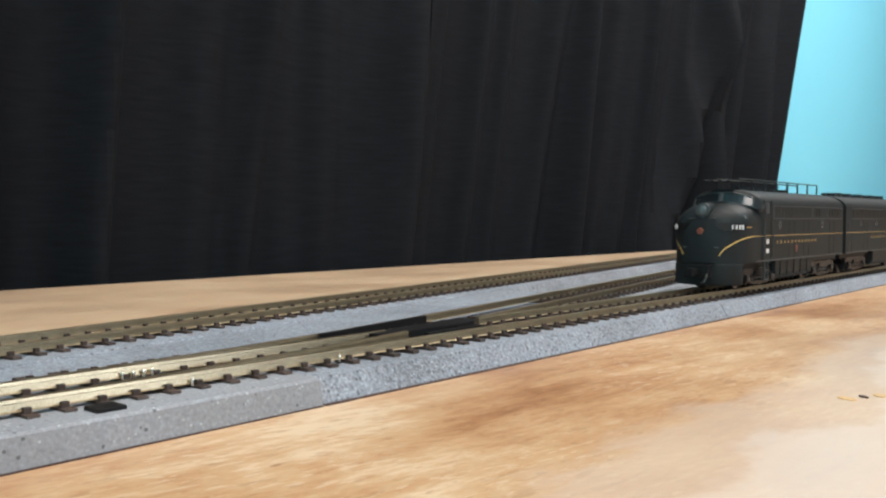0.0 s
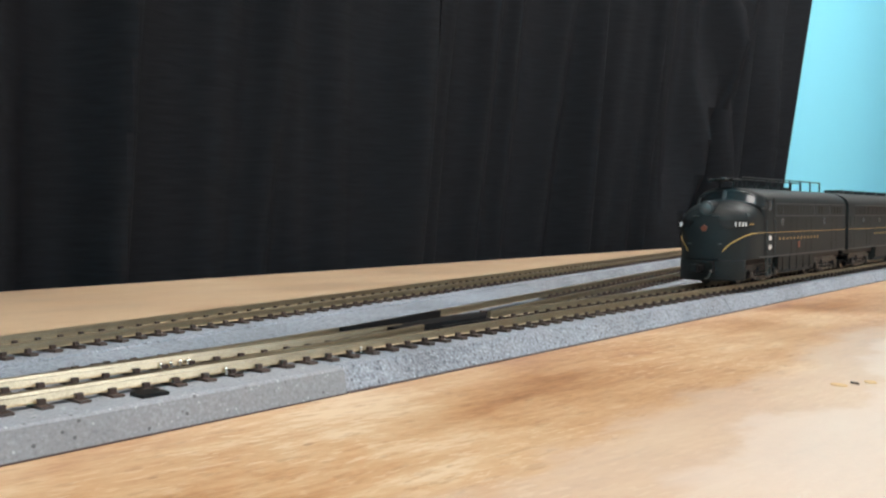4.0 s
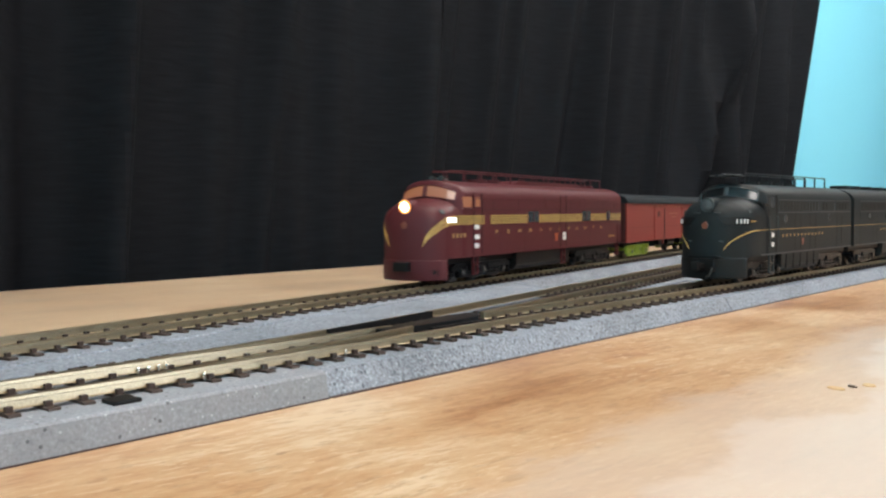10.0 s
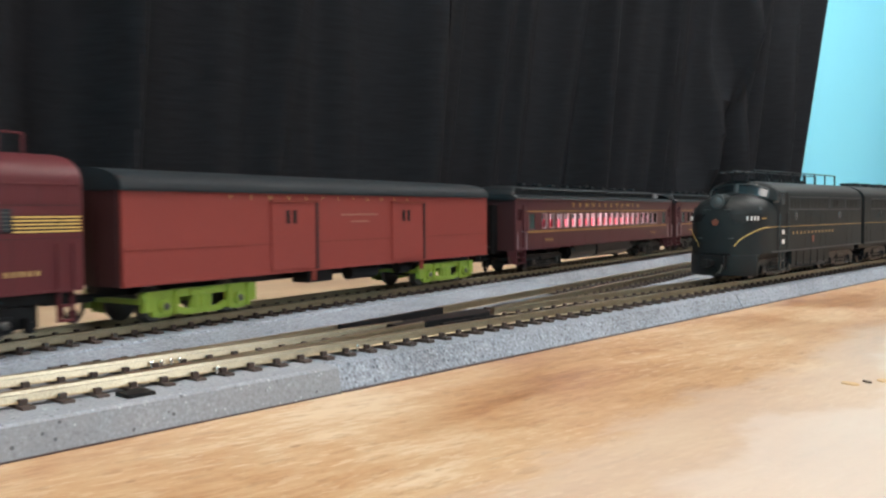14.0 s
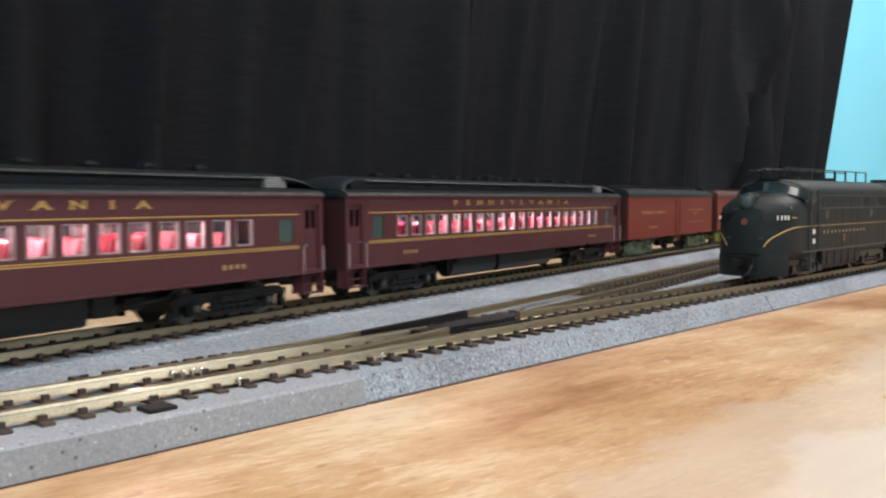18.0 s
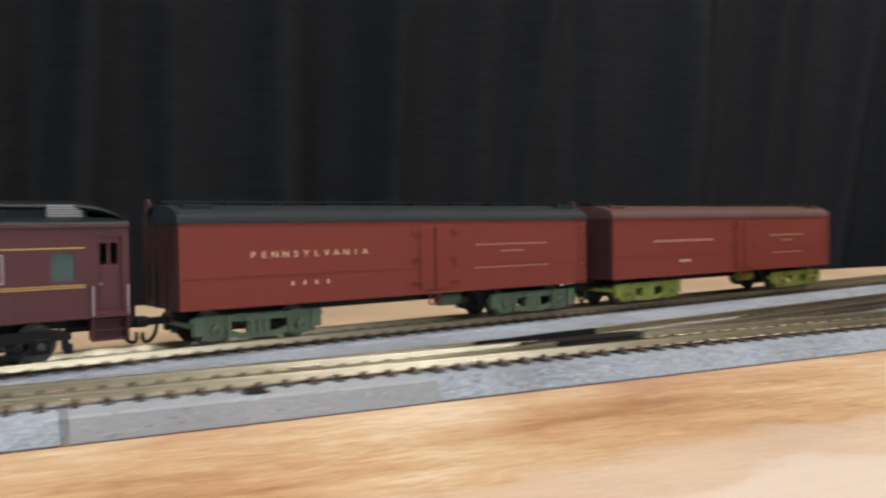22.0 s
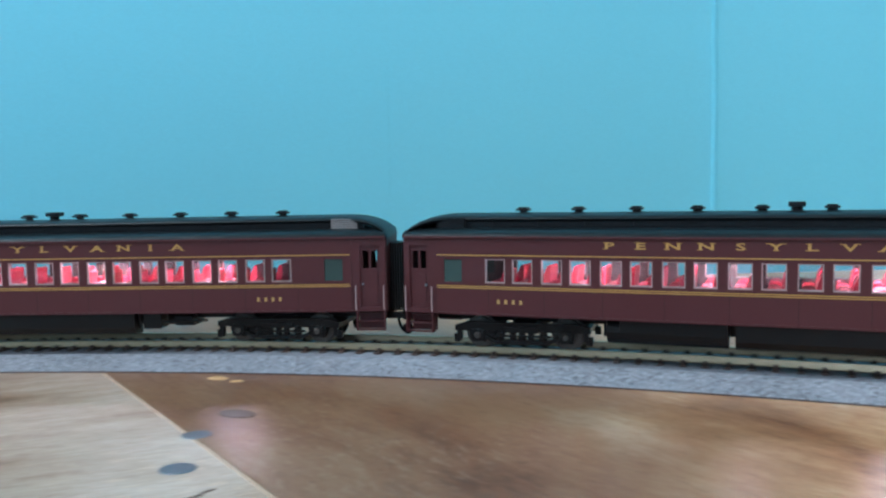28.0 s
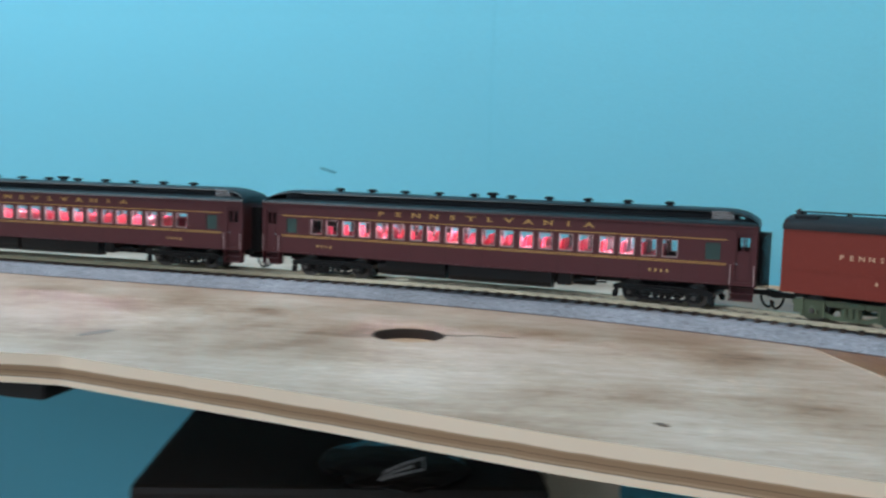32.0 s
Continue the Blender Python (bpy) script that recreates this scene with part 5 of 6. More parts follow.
def cab_body(parent, L, rear, top, b, bottom, material, drop, wheel_x, blunt=3.4):
    ht, hw, side, arch, front = cab_shape(L, top, b, drop, blunt)
    # the long body and the cab's front, which is upright and bowed in plan
    zs = grid(bottom, top - 9, 6) + [top - 9 + 9 * math.sin(math.pi / 2 * k / 9) for k in range(1, 10)]
    prof = [(arch(17.6, top, top - 9, z), z) for z in zs]
    prof = prof + [(-y, z) for y, z in reversed(prof[:-1])]
    bm = bmesh.new()
    rings = [[bm.verts.new((x, y, z)) for y, z in prof] for x in [rear, rear + 0.8] + grid(rear + 6, b - 12, 6)]
    for sc in (1.0, 0.985, 0.95, 0.86, 0.72, 0.56, 0.4, 0.24, 0.1):
        rings.append([bm.verts.new((front(y * sc, 38 + sc * (z - 38) if z > 38 else 38) - 1.3 * sc ** 14, y * sc, 38 + sc * (z - 38) if z > 38 else z)) for y, z in prof])
    skin(bm, rings)
    bm.faces.new(rings[0])
    body = part("body", bm, material, parent, smooth=True)
    # the nose, with the wheel arch cut from its foot
    bm = bmesh.new()
    rings = []
    for x in [b - 9.5] + grid(b - 8, wheel_x, 5)[:-1] + grid(wheel_x, L - 4, 18) + [L - 3, L - 2, L - 1.2, L - 0.6, L - 0.2, L - 0.02]:
        h = ht(x)
        lo = bottom if x < wheel_x else 3.6 + (bottom - 3.6) * math.sqrt(max(0.0, 1 - ((x - wheel_x) / 10.5) ** 2))
        cut = h - 10.5
        zz = grid(lo, cut, 6) + [cut + 10.5 * math.sin(math.pi / 2 * k / 9) for k in range(1, 10)]
        pts = [(arch(hw(x) if x > b - 1 else 17.52, h, cut, z), z) for z in zz]
        rings.append([bm.verts.new((x, y, z)) for y, z in pts] + [bm.verts.new((x, -y, z)) for y, z in reversed(pts[:-1])])
    skin(bm, rings)
    bm.faces.new(rings[-1][::-1])
    part("nose", bm, material, parent, smooth=True)
    return body, (ht, hw, side, front)


def windshield(c, front, y1, zlo, zhi, pane_mat, rim_mat):
    """Two bowed panes with a raised rim, either side of the centre post."""
    for sd in (1, -1):
        bm = bmesh.new()
        cols = []
        for i in range(9):
            y = 0.8 + (y1 - 0.8) * i / 8
            cols.append([bm.verts.new((front(y, z) + 0.15, sd * y, z)) for z in grid(zlo(y), zhi(y), 5)])
        skin(bm, cols)
        ws = part("windshield", bm, pane_mat, c, smooth=True)
        edge = [(0.8 + (y1 - 0.8) * i / 10, 0) for i in range(11)] + [(0.8 + (y1 - 0.8) * i / 10, 1) for i in range(10, -1, -1)]
        pts = [(front(y, zhi(y) if k else zlo(y)) + 0.25, sd * y, zhi(y) if k else zlo(y)) for y, k in edge]
        bm = bmesh.new()
        for p0, p1 in zip(pts, pts[1:] + pts[:1]):
            rod(bm, p0, p1, 0.42, 6)
        part("windshield_rim", bm, rim_mat, ws)


def pilot(c, L, hw, material, foot):
    """The apron under the nose, which follows the nose's outline."""
    xs = grid(L - 11, L - 2, 6) + [L - 1.2, L - 0.6, L - 0.2, L - 0.02]
    bm = bmesh.new()
    rings = []
    for z, k in ((12.2, 0.1), (11.8, 0.4), (foot + 0.8, 0.5), (foot, 0.2)):
        right = [(x + k, hw(x) + k * 0.6, z) for x in xs]
        rings.append([bm.verts.new(q) for q in right] + [bm.verts.new((x, -y, zz)) for x, y, zz in reversed(right)])
    skin(bm, rings)
    pl = part("pilot", bm, material, c, smooth=True)
    md = pl.modifiers.new("thick", "SOLIDIFY")
    md.thickness = 0.0008


def on_side(parent, side, name, x0, x1, zf0, zf1, material, sd=1, off=0.15, n=10, m=3, label=""):
    """A thin piece that follows the body's side between two heights (numbers or functions of x)."""
    f0 = zf0 if callable(zf0) else (lambda x: zf0)
    f1 = zf1 if callable(zf1) else (lambda x: zf1)
    bm = bmesh.new()
    lay = []
    for o in (off, -0.4):
        g = []
        for i in range(n + 1):
            x = x0 + (x1 - x0) * i / n
            col = []
            for j in range(m + 1):
                z = f0(x) + (f1(x) - f0(x)) * j / m
                y = side(x, z)
                dx = (side(x + 0.4, z) - side(x - 0.4, z)) / 0.8
                dz = (side(x, z + 0.3) - side(x, z - 0.3)) / 0.6
                nrm = Vector((-dx, 1, -dz)).normalized() * o
                col.append(bm.verts.new((x + nrm.x, sd * (y + nrm.y), z + nrm.z)))
            g.append(col)
        lay.append(g)
    a, b = lay
    for i in range(n):
        for j in range(m):
            bm.faces.new((a[i][j], a[i + 1][j], a[i + 1][j + 1], a[i][j + 1]))
    edge = [(i, 0) for i in range(n)] + [(n, j) for j in range(m)] + [(i, m) for i in range(n, 0, -1)] + [(0, j) for j in range(m, 0, -1)]
    for (i, j), (k, q) in zip(edge, edge[1:] + edge[:1]):
        bm.faces.new((a[i][j], a[k][q], b[k][q], b[i][j]))
    return part(name, bm, material, parent, label, smooth=True)


def antenna_rail(parent, x0, x1, z, y, posts, material):
    bm = bmesh.new()
    rod(bm, (x0, y, z + 5.0), (x1, y, z + 5.0), 0.32, 6)
    for x in grid(x0, x1, posts):
        rod(bm, (x, y, z - 2.5), (x, y, z + 5.0), 0.42, 6)
    part("roof_antenna", bm, material, parent)


def keystone(parent, x, z, r, y, material):
    bm = bmesh.new()
    extrude_y(bm, [(x - r * 0.95, z + r), (x + r * 0.95, z + r), (x + r * 0.75, z + 0.35 * r), (x + 0.55 * r, z - r), (x - 0.55 * r, z - r), (x - r * 0.75, z + 0.35 * r)], y, y + 0.14)
    part("emblem", bm, material, parent, "small keystone-shaped emblem")


def steps_ladder(parent, x, y, z0, z1, w, material):
    bm = bmesh.new()
    for e in (-1, 1):
        box(bm, x + e * w / 2 - 0.4, x + e * w / 2 + 0.4, y - 0.5, y + 0.5, z0, z1)
    for z in grid(z0 + 0.4, z1 - 0.4, 2):
        box(bm, x - w / 2, x + w / 2, y - 0.7, y + 0.7, z - 0.35, z + 0.35)
    part("step_ladder", bm, material, parent)


def diesel_engine():
    c = thing("diesel_locomotive", "maroon streamlined diesel locomotive with gold stripes and lit headlamp", "locomotive")
    L, R = 119.5, -121.0
    drop = ((0, 0.6, 1.6, 3.2, 6, 10, 15, 18, 30), (25, 31, 34.5, 37.2, 39.0, 40.2, 41.2, 41.6, 41.6))
    body, (ht, hw, side, front) = cab_body(c, L, R, 50.2, 102.2, 12.6, M_TUSCAN, drop, 107.0, 4.2)
    amber = paint("amber_lit_glass", (0.11, 0.05, 0.042), 0.22, vary=0.1)
    amber.node_tree.nodes["Principled BSDF"].inputs["Emission Color"].default_value = (1.0, 0.40, 0.18, 1)
    amber.node_tree.nodes["Principled BSDF"].inputs["Emission Strength"].default_value = 0.24
    windshield(c, front, 15.2, lambda y: 42.2 - 2.0 * (y / 14.5) ** 1.5, lambda y: 47.9 - 3.2 * (y / 14.5) ** 2, amber, M_TUSCAN)
    for sd in (1, -1):
        on_side(c, side, "cab_window", 86.2, 94.6, 36.9, 42.0, amber, sd, 0.10, 3, 4)
        on_side(c, side, "door_window", 78.0, 82.6, 37.2, 41.8, amber, sd, 0.10, 2, 3)
        bm = bmesh.new()
        for q0, q1 in (((95.4, 36.2), (85.4, 36.2)), ((85.4, 36.2), (85.4, 42.6)), ((95.4, 36.2), (95.4, 42.6))):
            rod(bm, (q0[0], sd * (side(q0[0], q0[1]) + 0.1), q0[1]), (q1[0], sd * (side(q1[0], q1[1]) + 0.1), q1[1]), 0.3, 6)
        part("window_moulding", bm, M_TUSCAN, c)
    for k in range(5):
        z = 28.6 + k * 0.95
        for sd in (1, -1):
            for a, b in ((-120.5, -100.4), (-92.8, -66.2), (-51.8, 10.0), (24.4, 67.0)):
                part("stripe", box(bmesh.new(), a, b, *sorted((sd * 17.55, sd * 17.72)), z, z + 0.43), M_STRIPE, c)
            part("stripe", box(bmesh.new(), 73.5, 102.2, *sorted((sd * 17.45, sd * 17.72)), z, z + 0.43), M_STRIPE, c)
    for sd in (1, -1):
        for a, b in ((-120.6, 10.1), (24.3, 67.1), (73.4, 102.2)):
            part("stripe_ground", box(bmesh.new(), a, b, *sorted((sd * 17.5, sd * 17.62)), 28.4, 33.0), M_BAND, c)
        for k in range(5):
            fall = lambda x: 1 - math.sqrt(max(0.0, 1 - (min(1.0, max(0.0, x - 102.5) / 15.6)) ** 2.4))
            low = lambda x, k=k: 28.6 + k * 0.95 * (1 - 0.55 * min(1, fall(x))) - 11.5 * fall(x)
            on_side(c, side, "stripe", 102.2, 118.0 - 0.12 * k, low, lambda x, low=low: low(x) + 0.38 + 0.2 * fall(x), M_STRIPE, sd, 0.14, 26, 1)
    for sd in (1, -1):
        for x, w in ((17.2, 13.4), (-59.0, 13.4), (-96.6, 6.6)):
            bm = box(bmesh.new(), x - w / 2, x + w / 2, *sorted((sd * 17.4, sd * 17.74)), 28.8, 34.8, 0.25)
            fr = part("engine_room_window", bm, M_ENGWIN, c, "dark engine-room window")
            part("mullion", box(bmesh.new(), x - 0.3, x + 0.3, *sorted((sd * 17.74, sd * 17.95)), 28.9, 34.7), M_TUSCAN, fr)
            bm = bmesh.new()
            for q in range(5):
                box(bm, x - w * 0.42, x - w * 0.08, *sorted((sd * 17.74, sd * 17.86)), 29.4 + q * 1.05, 29.8 + q * 1.05)
            part("grille_bars", bm, M_GREENL, fr)
        # doors and steps
        for x in (80.3, -16.5 - 6.5):
            bm = bmesh.new()
            for e in (-1, 1):
                box(bm, x + e * 4.2 - 0.25, x + e * 4.2 + 0.25, *sorted((sd * 17.5, sd * 17.85)), 13.5, 44)
            part("door_edge", bm, M_COACHEND, c)
        for x, zs in ((81.3, (27.3, 22.4, 18.0)), (-24.6, (21.2, 18.8))):
            for z in zs:
                part("step_plate", box(bmesh.new(), x - 2.2, x + 2.2, *sorted((sd * 17.5, sd * 17.9)), z - 1.2, z + 1.0, 0.2), M_WHITE, c, "white step plate")
            steps_ladder(c, x, sd * 16.6, 3.6, 13.4, 4.6, M_TUSCAN)
        steps_ladder(c, -116, sd * 16.2, 4.2, 13.0, 4.0, M_TUSCAN)
        on_side(c, side, "number_board", 101.6, 108.6, 29.7, 31.9, M_BOARD, sd, 0.5, 6, 1, "white lit number board")
        on_side(c, side, "class_lamp", 109.5, 111.6, 33.6, 35.4, M_DIMLENS, sd, 0.5, 3, 2)
        for x0, x1 in ((-116, -60), (-56, -2), (2, 56)):
            bm = bmesh.new()
            box(bm, x0, x1, *sorted((sd * 17.5, sd * 17.66)), 36.2, 36.6)
            box(bm, x0, x0 + 0.3, *sorted((sd * 17.5, sd * 17.66)), 36.2, 43)
            part("panel_batten", bm, M_TUSCAN, c)
    for sd in (1, -1):
        part("gutter", box(bmesh.new(), -120.4, 84, *sorted((sd * 17.2, sd * 17.75)), 41.0, 41.5, 0.1), M_TUSCAN, c)
        part("sill_seam", box(bmesh.new(), -120.4, 100, *sorted((sd * 17.5, sd * 17.64)), 26.9, 27.1), M_COACHEND, c)
        part("panel_seam", box(bmesh.new(), -120.4, 76, *sorted((sd * 17.5, sd * 17.66)), 35.6, 35.85), M_COACHEND, c)
        for x in (64, 36, 4, -34, -48, -76, -88, -108):
            part("panel_seam", box(bmesh.new(), x - 0.14, x + 0.14, *sorted((sd * 17.5, sd * 17.66)), 35.8, 41.2), M_COACHEND, c)
        for x in (56, 28, -8, -64, -100):
            part("panel_seam", box(bmesh.new(), x - 0.12, x + 0.12, *sorted((sd * 17.5, sd * 17.64)), 13.0, 26.9), M_COACHEND, c)
        part("skirt_edge", box(bmesh.new(), -120.4, 104, *sorted((sd * 17.4, sd * 17.78)), 12.6, 13.2), M_TUSCAN, c)
        for x in (-117.5, -112.5):
            part("end_rail", rod(bmesh.new(), (x, sd * 18.2, 13.4), (x, sd * 18.2, 25.5), 0.3, 6), M_TUSCAN, c)
    letters(c, "PENNSYLVANIA", -11.4, 24.4, 2.5, 13.1, 17.67, M_DULLG, 1.9, serif=1.5)
    bars(c, 98.2, 23.4, 4, 1.2, 2.0, 3.6, 17.62, M_DULLG)
    bars(c, -102.5, 18.0, 5, 0.95, 1.4, 2.2, 17.62, M_DULLG)
    keystone(c, -13.2, 19.6, 2.3, 17.6, M_RED)
    # headlamp
    bm = bmesh.new()
    rod(bm, (112, 0, 37.6), (118.6, 0, 37.2), 3.3, 20)
    hl = part("headlamp", bm, M_TUSCAN, c)
    bm = bmesh.new()
    bmesh.ops.create_uvsphere(bm, u_segments=16, v_segments=8, radius=2.1, matrix=Matrix.Translation((118.6, 0, 37.2)) @ Matrix.Diagonal((0.4, 1, 1, 1)))
    part("lens", bm, M_HEAD, hl, "glowing warm headlamp lens")
    # ring glows by itself to draw the orange halo round the lens
    part("halo_ring", rod(bmesh.new(), (118.3, 0, 37.22), (118.75, 0, 37.2), 3.25, 20), M_HALO, hl, "glowing orange ring standing in for the lamp's halo")
    part("emblem", rod(bmesh.new(), (118.6, 0, 28.5), (119.7, 0, 28.5), 1.8, 5), M_DULLRED, c, "keystone-shaped nose emblem")
    # pilot, roof hatches, fans and the long aerial
    pilot(c, L, hw, M_TUSCAN, 2.6)
    part("coupler_pocket", box(bmesh.new(), 119.5, 123.2, -4, 4, 7, 11.4, 0.5), M_BLACK, c)
    for sd in (1, -1):
        on_side(c, side, "step_opening", 114.0, 116.4, 4.8, 7.6, M_BLACK, sd, 0.5, 3, 2)
    bm = bmesh.new()
    extrude_y(bm, [(-78, 49.6), (20, 49.6), (14, 52.0), (-70, 52.0)], -7, 7)
    part("roof_hatch", bm, M_TUSCAN, c, smooth=True)
    for x in (36, 50, -86, -98):
        bm = rod(bmesh.new(), (x, 0, 49.5), (x, 0, 51.8), 5.5, 18)
        part("roof_fan", bm, M_TUSCAN, c)
    bm = bmesh.new()
    rod(bm, (84, 2.5, 50), (91, 2.5, 51.4), 0.9, 8, 1.5)
    rod(bm, (84, -2.5, 50), (91, -2.5, 51.4), 0.9, 8, 1.5)
    part("air_horns", bm, M_STEEL, c)
    for y in (5.5, -5.5):
        antenna_rail(c, 72, -112, 50.4, y, 11, M_TUSCAN)
    bm = bmesh.new()
    rod(bm, (72, -5.5, 55.4), (78, 0, 55.4), 0.4, 6)
    rod(bm, (72, 5.5, 55.4), (78, 0, 55.4), 0.4, 6)
    for y in (-2.6, 2.6):
        rod(bm, (78, y, 55.0), (90, y, 54.6), 0.35, 6)
    for x in (80, 84, 90):
        rod(bm, (x, -2.6, 54.8), (x, 2.6, 54.8), 0.35, 6)
    rod(bm, (84, 0, 49.8), (84, 0, 54.8), 0.45, 6)
    part("aerial_end", bm, M_TUSCAN, c)
    # underframe
    part("fuel_tank", extrude_x(bmesh.new(), [(-16.4, 12.6), (16.4, 12.6), (16.2, 6), (13.5, 3.2), (-13.5, 3.2), (-16.2, 6)], -34, 36), M_BLACK, c)
    # black box added to fill the see-through space behind the trucks
    part("dark_filler", box(bmesh.new(), R + 8, 110, -8.5, 8.5, 2.6, 9.6), M_BLACK, c)
    part("underframe", box(bmesh.new(), R + 1, 108, -14, 14, 9.5, 12.6), M_BLACK, c)
    coupler(c, R + 1, -1)
    for x in (70, -78):
        truck(c, x, M_TRUCK, 42, 3, 30, 12.2)
    return c


def cab_diesel_green():
    """The parked green cab unit; its front end looks down the siding."""
    c = thing("diesel_locomotive", "dark green streamlined cab locomotive parked on the siding, unlit", "locomotive", "parked locomotives")
    L, R = 81.5, -76.0
    drop = ((0, 0.8, 2, 4, 7, 11, 16, 20, 30), (22, 27.5, 31.5, 35.0, 37.6, 39.3, 40.6, 41.0, 41.0))
    body, (ht, hw, side, front) = cab_body(c, L, R, 47.4, 58.5, 12.6, M_GREEN, drop, 66.0)
    dark_glass = paint("dark_cab_glass", (0.020, 0.023, 0.026), 0.16, vary=0.15)
    windshield(c, front, 14.4, lambda y: 41.4 - 2.6 * (y / 14.5) ** 1.5, lambda y: 45.9 - 3.0 * (y / 14.5) ** 2, dark_glass, M_GREENL)
    part("centre_post", rod(bmesh.new(), (front(0, 41.2) + 0.4, 0, 41.2), (front(0, 46.0) + 0.4, 0, 46.0), 0.6, 8), M_DIMLENS, c, "pale windshield post")
    for sd in (1, -1):
        on_side(c, side, "door_window", 41.6, 46.4, 35.6, 41.0, M_ENGWIN, sd, 0.10, 2, 4)
        on_side(c, side, "cab_window", 49.6, 55.4, 36.4, 41.2, dark_glass, sd, 0.10, 3, 4)
        fall = lambda x: 1 - math.sqrt(max(0.0, 1 - (min(1.0, max(0.0, x - 61) / 18.6)) ** 2.4))
        line = lambda x: 24.6 - 9.5 * fall(x)
        on_side(c, side, "stripe", 60, 79.55, line, lambda x: line(x) + 0.45 + 0.25 * fall(x), M_STRIPE, sd, 0.14, 22, 1)
        part("stripe", box(bmesh.new(), -75.5, 62, *sorted((sd * 17.5, sd * 17.72)), 24.75, 25.05), M_DULLG, c)
        on_side(c, side, "number_board", 69.0, 79.0, 27.4, 31.0, M_BLACK, sd, 0.6, 8, 1)
        bm = bmesh.new()
        for x in (71.4, 73.0, 74.5, 75.9):
            y = side(x, 29.2) + 0.75
            box(bm, x - 0.5, x + 0.5, *sorted((sd * y, sd * (y - 0.5))), 28.2, 30.2)
        part("number", bm, M_WHITE, c)
        on_side(c, side, "class_lamp", 67.4, 69.2, 32.8, 34.4, M_DIMLENS, sd, 0.5, 3, 2)
        for x in (27, -38):
            part("porthole", rod(bmesh.new(), (x, sd * 17.3, 30.1), (x, sd * 17.75, 30.1), 1.7, 16), M_ENGWIN, c)
        bm = bmesh.new()
        for e in (-1, 1):
            box(bm, 43.8 + e * 4.6 - 0.3, 43.8 + e * 4.6 + 0.3, *sorted((sd * 17.4, sd * 17.72)), 13.5, 42)
        part("door_edge", bm, M_BLACK, c)
        for z in (17.6, 22.2):
            part("step_plate", box(bmesh.new(), 42.4, 45.2, *sorted((sd * 17.4, sd * 17.9)), z - 1.1, z + 1.1, 0.2), M_WHITE, c, "white step plate")
        steps_ladder(c, 43.8, sd * 16.8, 3.4, 13.2, 4.6, M_GREENL)
        bm = bmesh.new()
        for i in range(12):
            for j in range(3):
                box(bm, 33 - i * 4.6 - 1.9, 33 - i * 4.6 + 1.9, *sorted((sd * 17.3, sd * 17.66)), 34.2 + j * 1.6, 35.2 + j * 1.6)
        part("side_grille", bm, M_BLACK, c)
        bm = bmesh.new()
        for x0, x1 in ((36.5, -20.5), (-22.5, -46), (-48, -74)):
            for z in (33.2, 39.4):
                box(bm, x1, x0, *sorted((sd * 17.4, sd * 17.72)), z - 0.25, z + 0.25)
            for x in (x0, x1):
                box(bm, x - 0.25, x + 0.25, *sorted((sd * 17.4, sd * 17.72)), 33.2, 39.4)
        for i in range(13):
            box(bm, 33 - i * 4.6 + 2.1, 33 - i * 4.6 + 2.5, *sorted((sd * 17.4, sd * 17.70)), 33.6, 39.0)
        part("grille_frame", bm, M_GREENL, c)
        for x in (-30, -34.5, -52, -57, -62, -67):
            part("louvre", box(bmesh.new(), x - 1.7, x + 1.7, *sorted((sd * 17.3, sd * 17.8)), 34.4, 38.4, 0.15), M_BLACK, c)
        for x in (14, 6, -8, -16, -51, -59):
            part("panel_seam", box(bmesh.new(), x - 0.15, x + 0.15, *sorted((sd * 17.4, sd * 17.68)), 13.2, 32.6), M_BLACK, c)
        part("sill", box(bmesh.new(), -75.6, 58, *sorted((sd * 17.3, sd * 17.75)), 12.6, 13.3), M_GREENL, c)
        for x in (27, -38):
            part("porthole_rim", rod(bmesh.new(), (x, sd * 17.3, 30.1), (x, sd * 17.66, 30.1), 2.2, 18), M_GREENL, c)
        bm = bmesh.new()
        for x, z0, z1 in ((38.4, 15, 31), (49.6, 15, 31)):
            rod(bm, (x, sd * 18.3, z0), (x, sd * 18.3, z1), 0.28, 6)
            for z in (z0, z1):
                rod(bm, (x, sd * 17.3, z), (x, sd * 18.3, z), 0.28, 6)
        part("grab_irons", bm, M_GREENL, c)
        on_side(c, side, "nose_mark", 64.0, 68.2, 28.9, 29.4, M_GOLD, sd, 0.14, 4, 1)
        for x in (24, 14, 4, -6, -16):
            part("tank_rib", box(bmesh.new(), x - 0.3, x + 0.3, *sorted((sd * 16.4, sd * 17.0)), 5.2, 12.4), M_GREEN, c)
    bars(c, 2, 21.6, 12, 1.2, 1.3, 5.2, 17.6, M_DULLG, "lettering_bars")
    keystone(c, 3, 18.0, 1.7, 17.6, M_DULLRED)
    hl = part("headlamp", rod(bmesh.new(), (70, 0, 37.4), (78.6, 0, 37.0), 3.4, 20), M_GREEN, c)
    bm = bmesh.new()
    bmesh.ops.create_uvsphere(bm, u_segments=16, v_segments=8, radius=2.5, matrix=Matrix.Translation((78.6, 0, 37.0)) @ Matrix.Diagonal((0.35, 1, 1, 1)))
    part("lens", bm, M_DIMLENS, hl)
    part("bezel", rod(bmesh.new(), (77.6, 0, 37.05), (78.75, 0, 37.0), 3.5, 20), M_GREENL, hl)
    part("emblem", rod(bmesh.new(), (79.6, 0, 27.6), (81.3, 0, 27.3), 1.7, 5), M_DULLRED, c, "red nose emblem")
    pilot(c, L, hw, M_GREEN, 2.4)
    bm = bmesh.new()
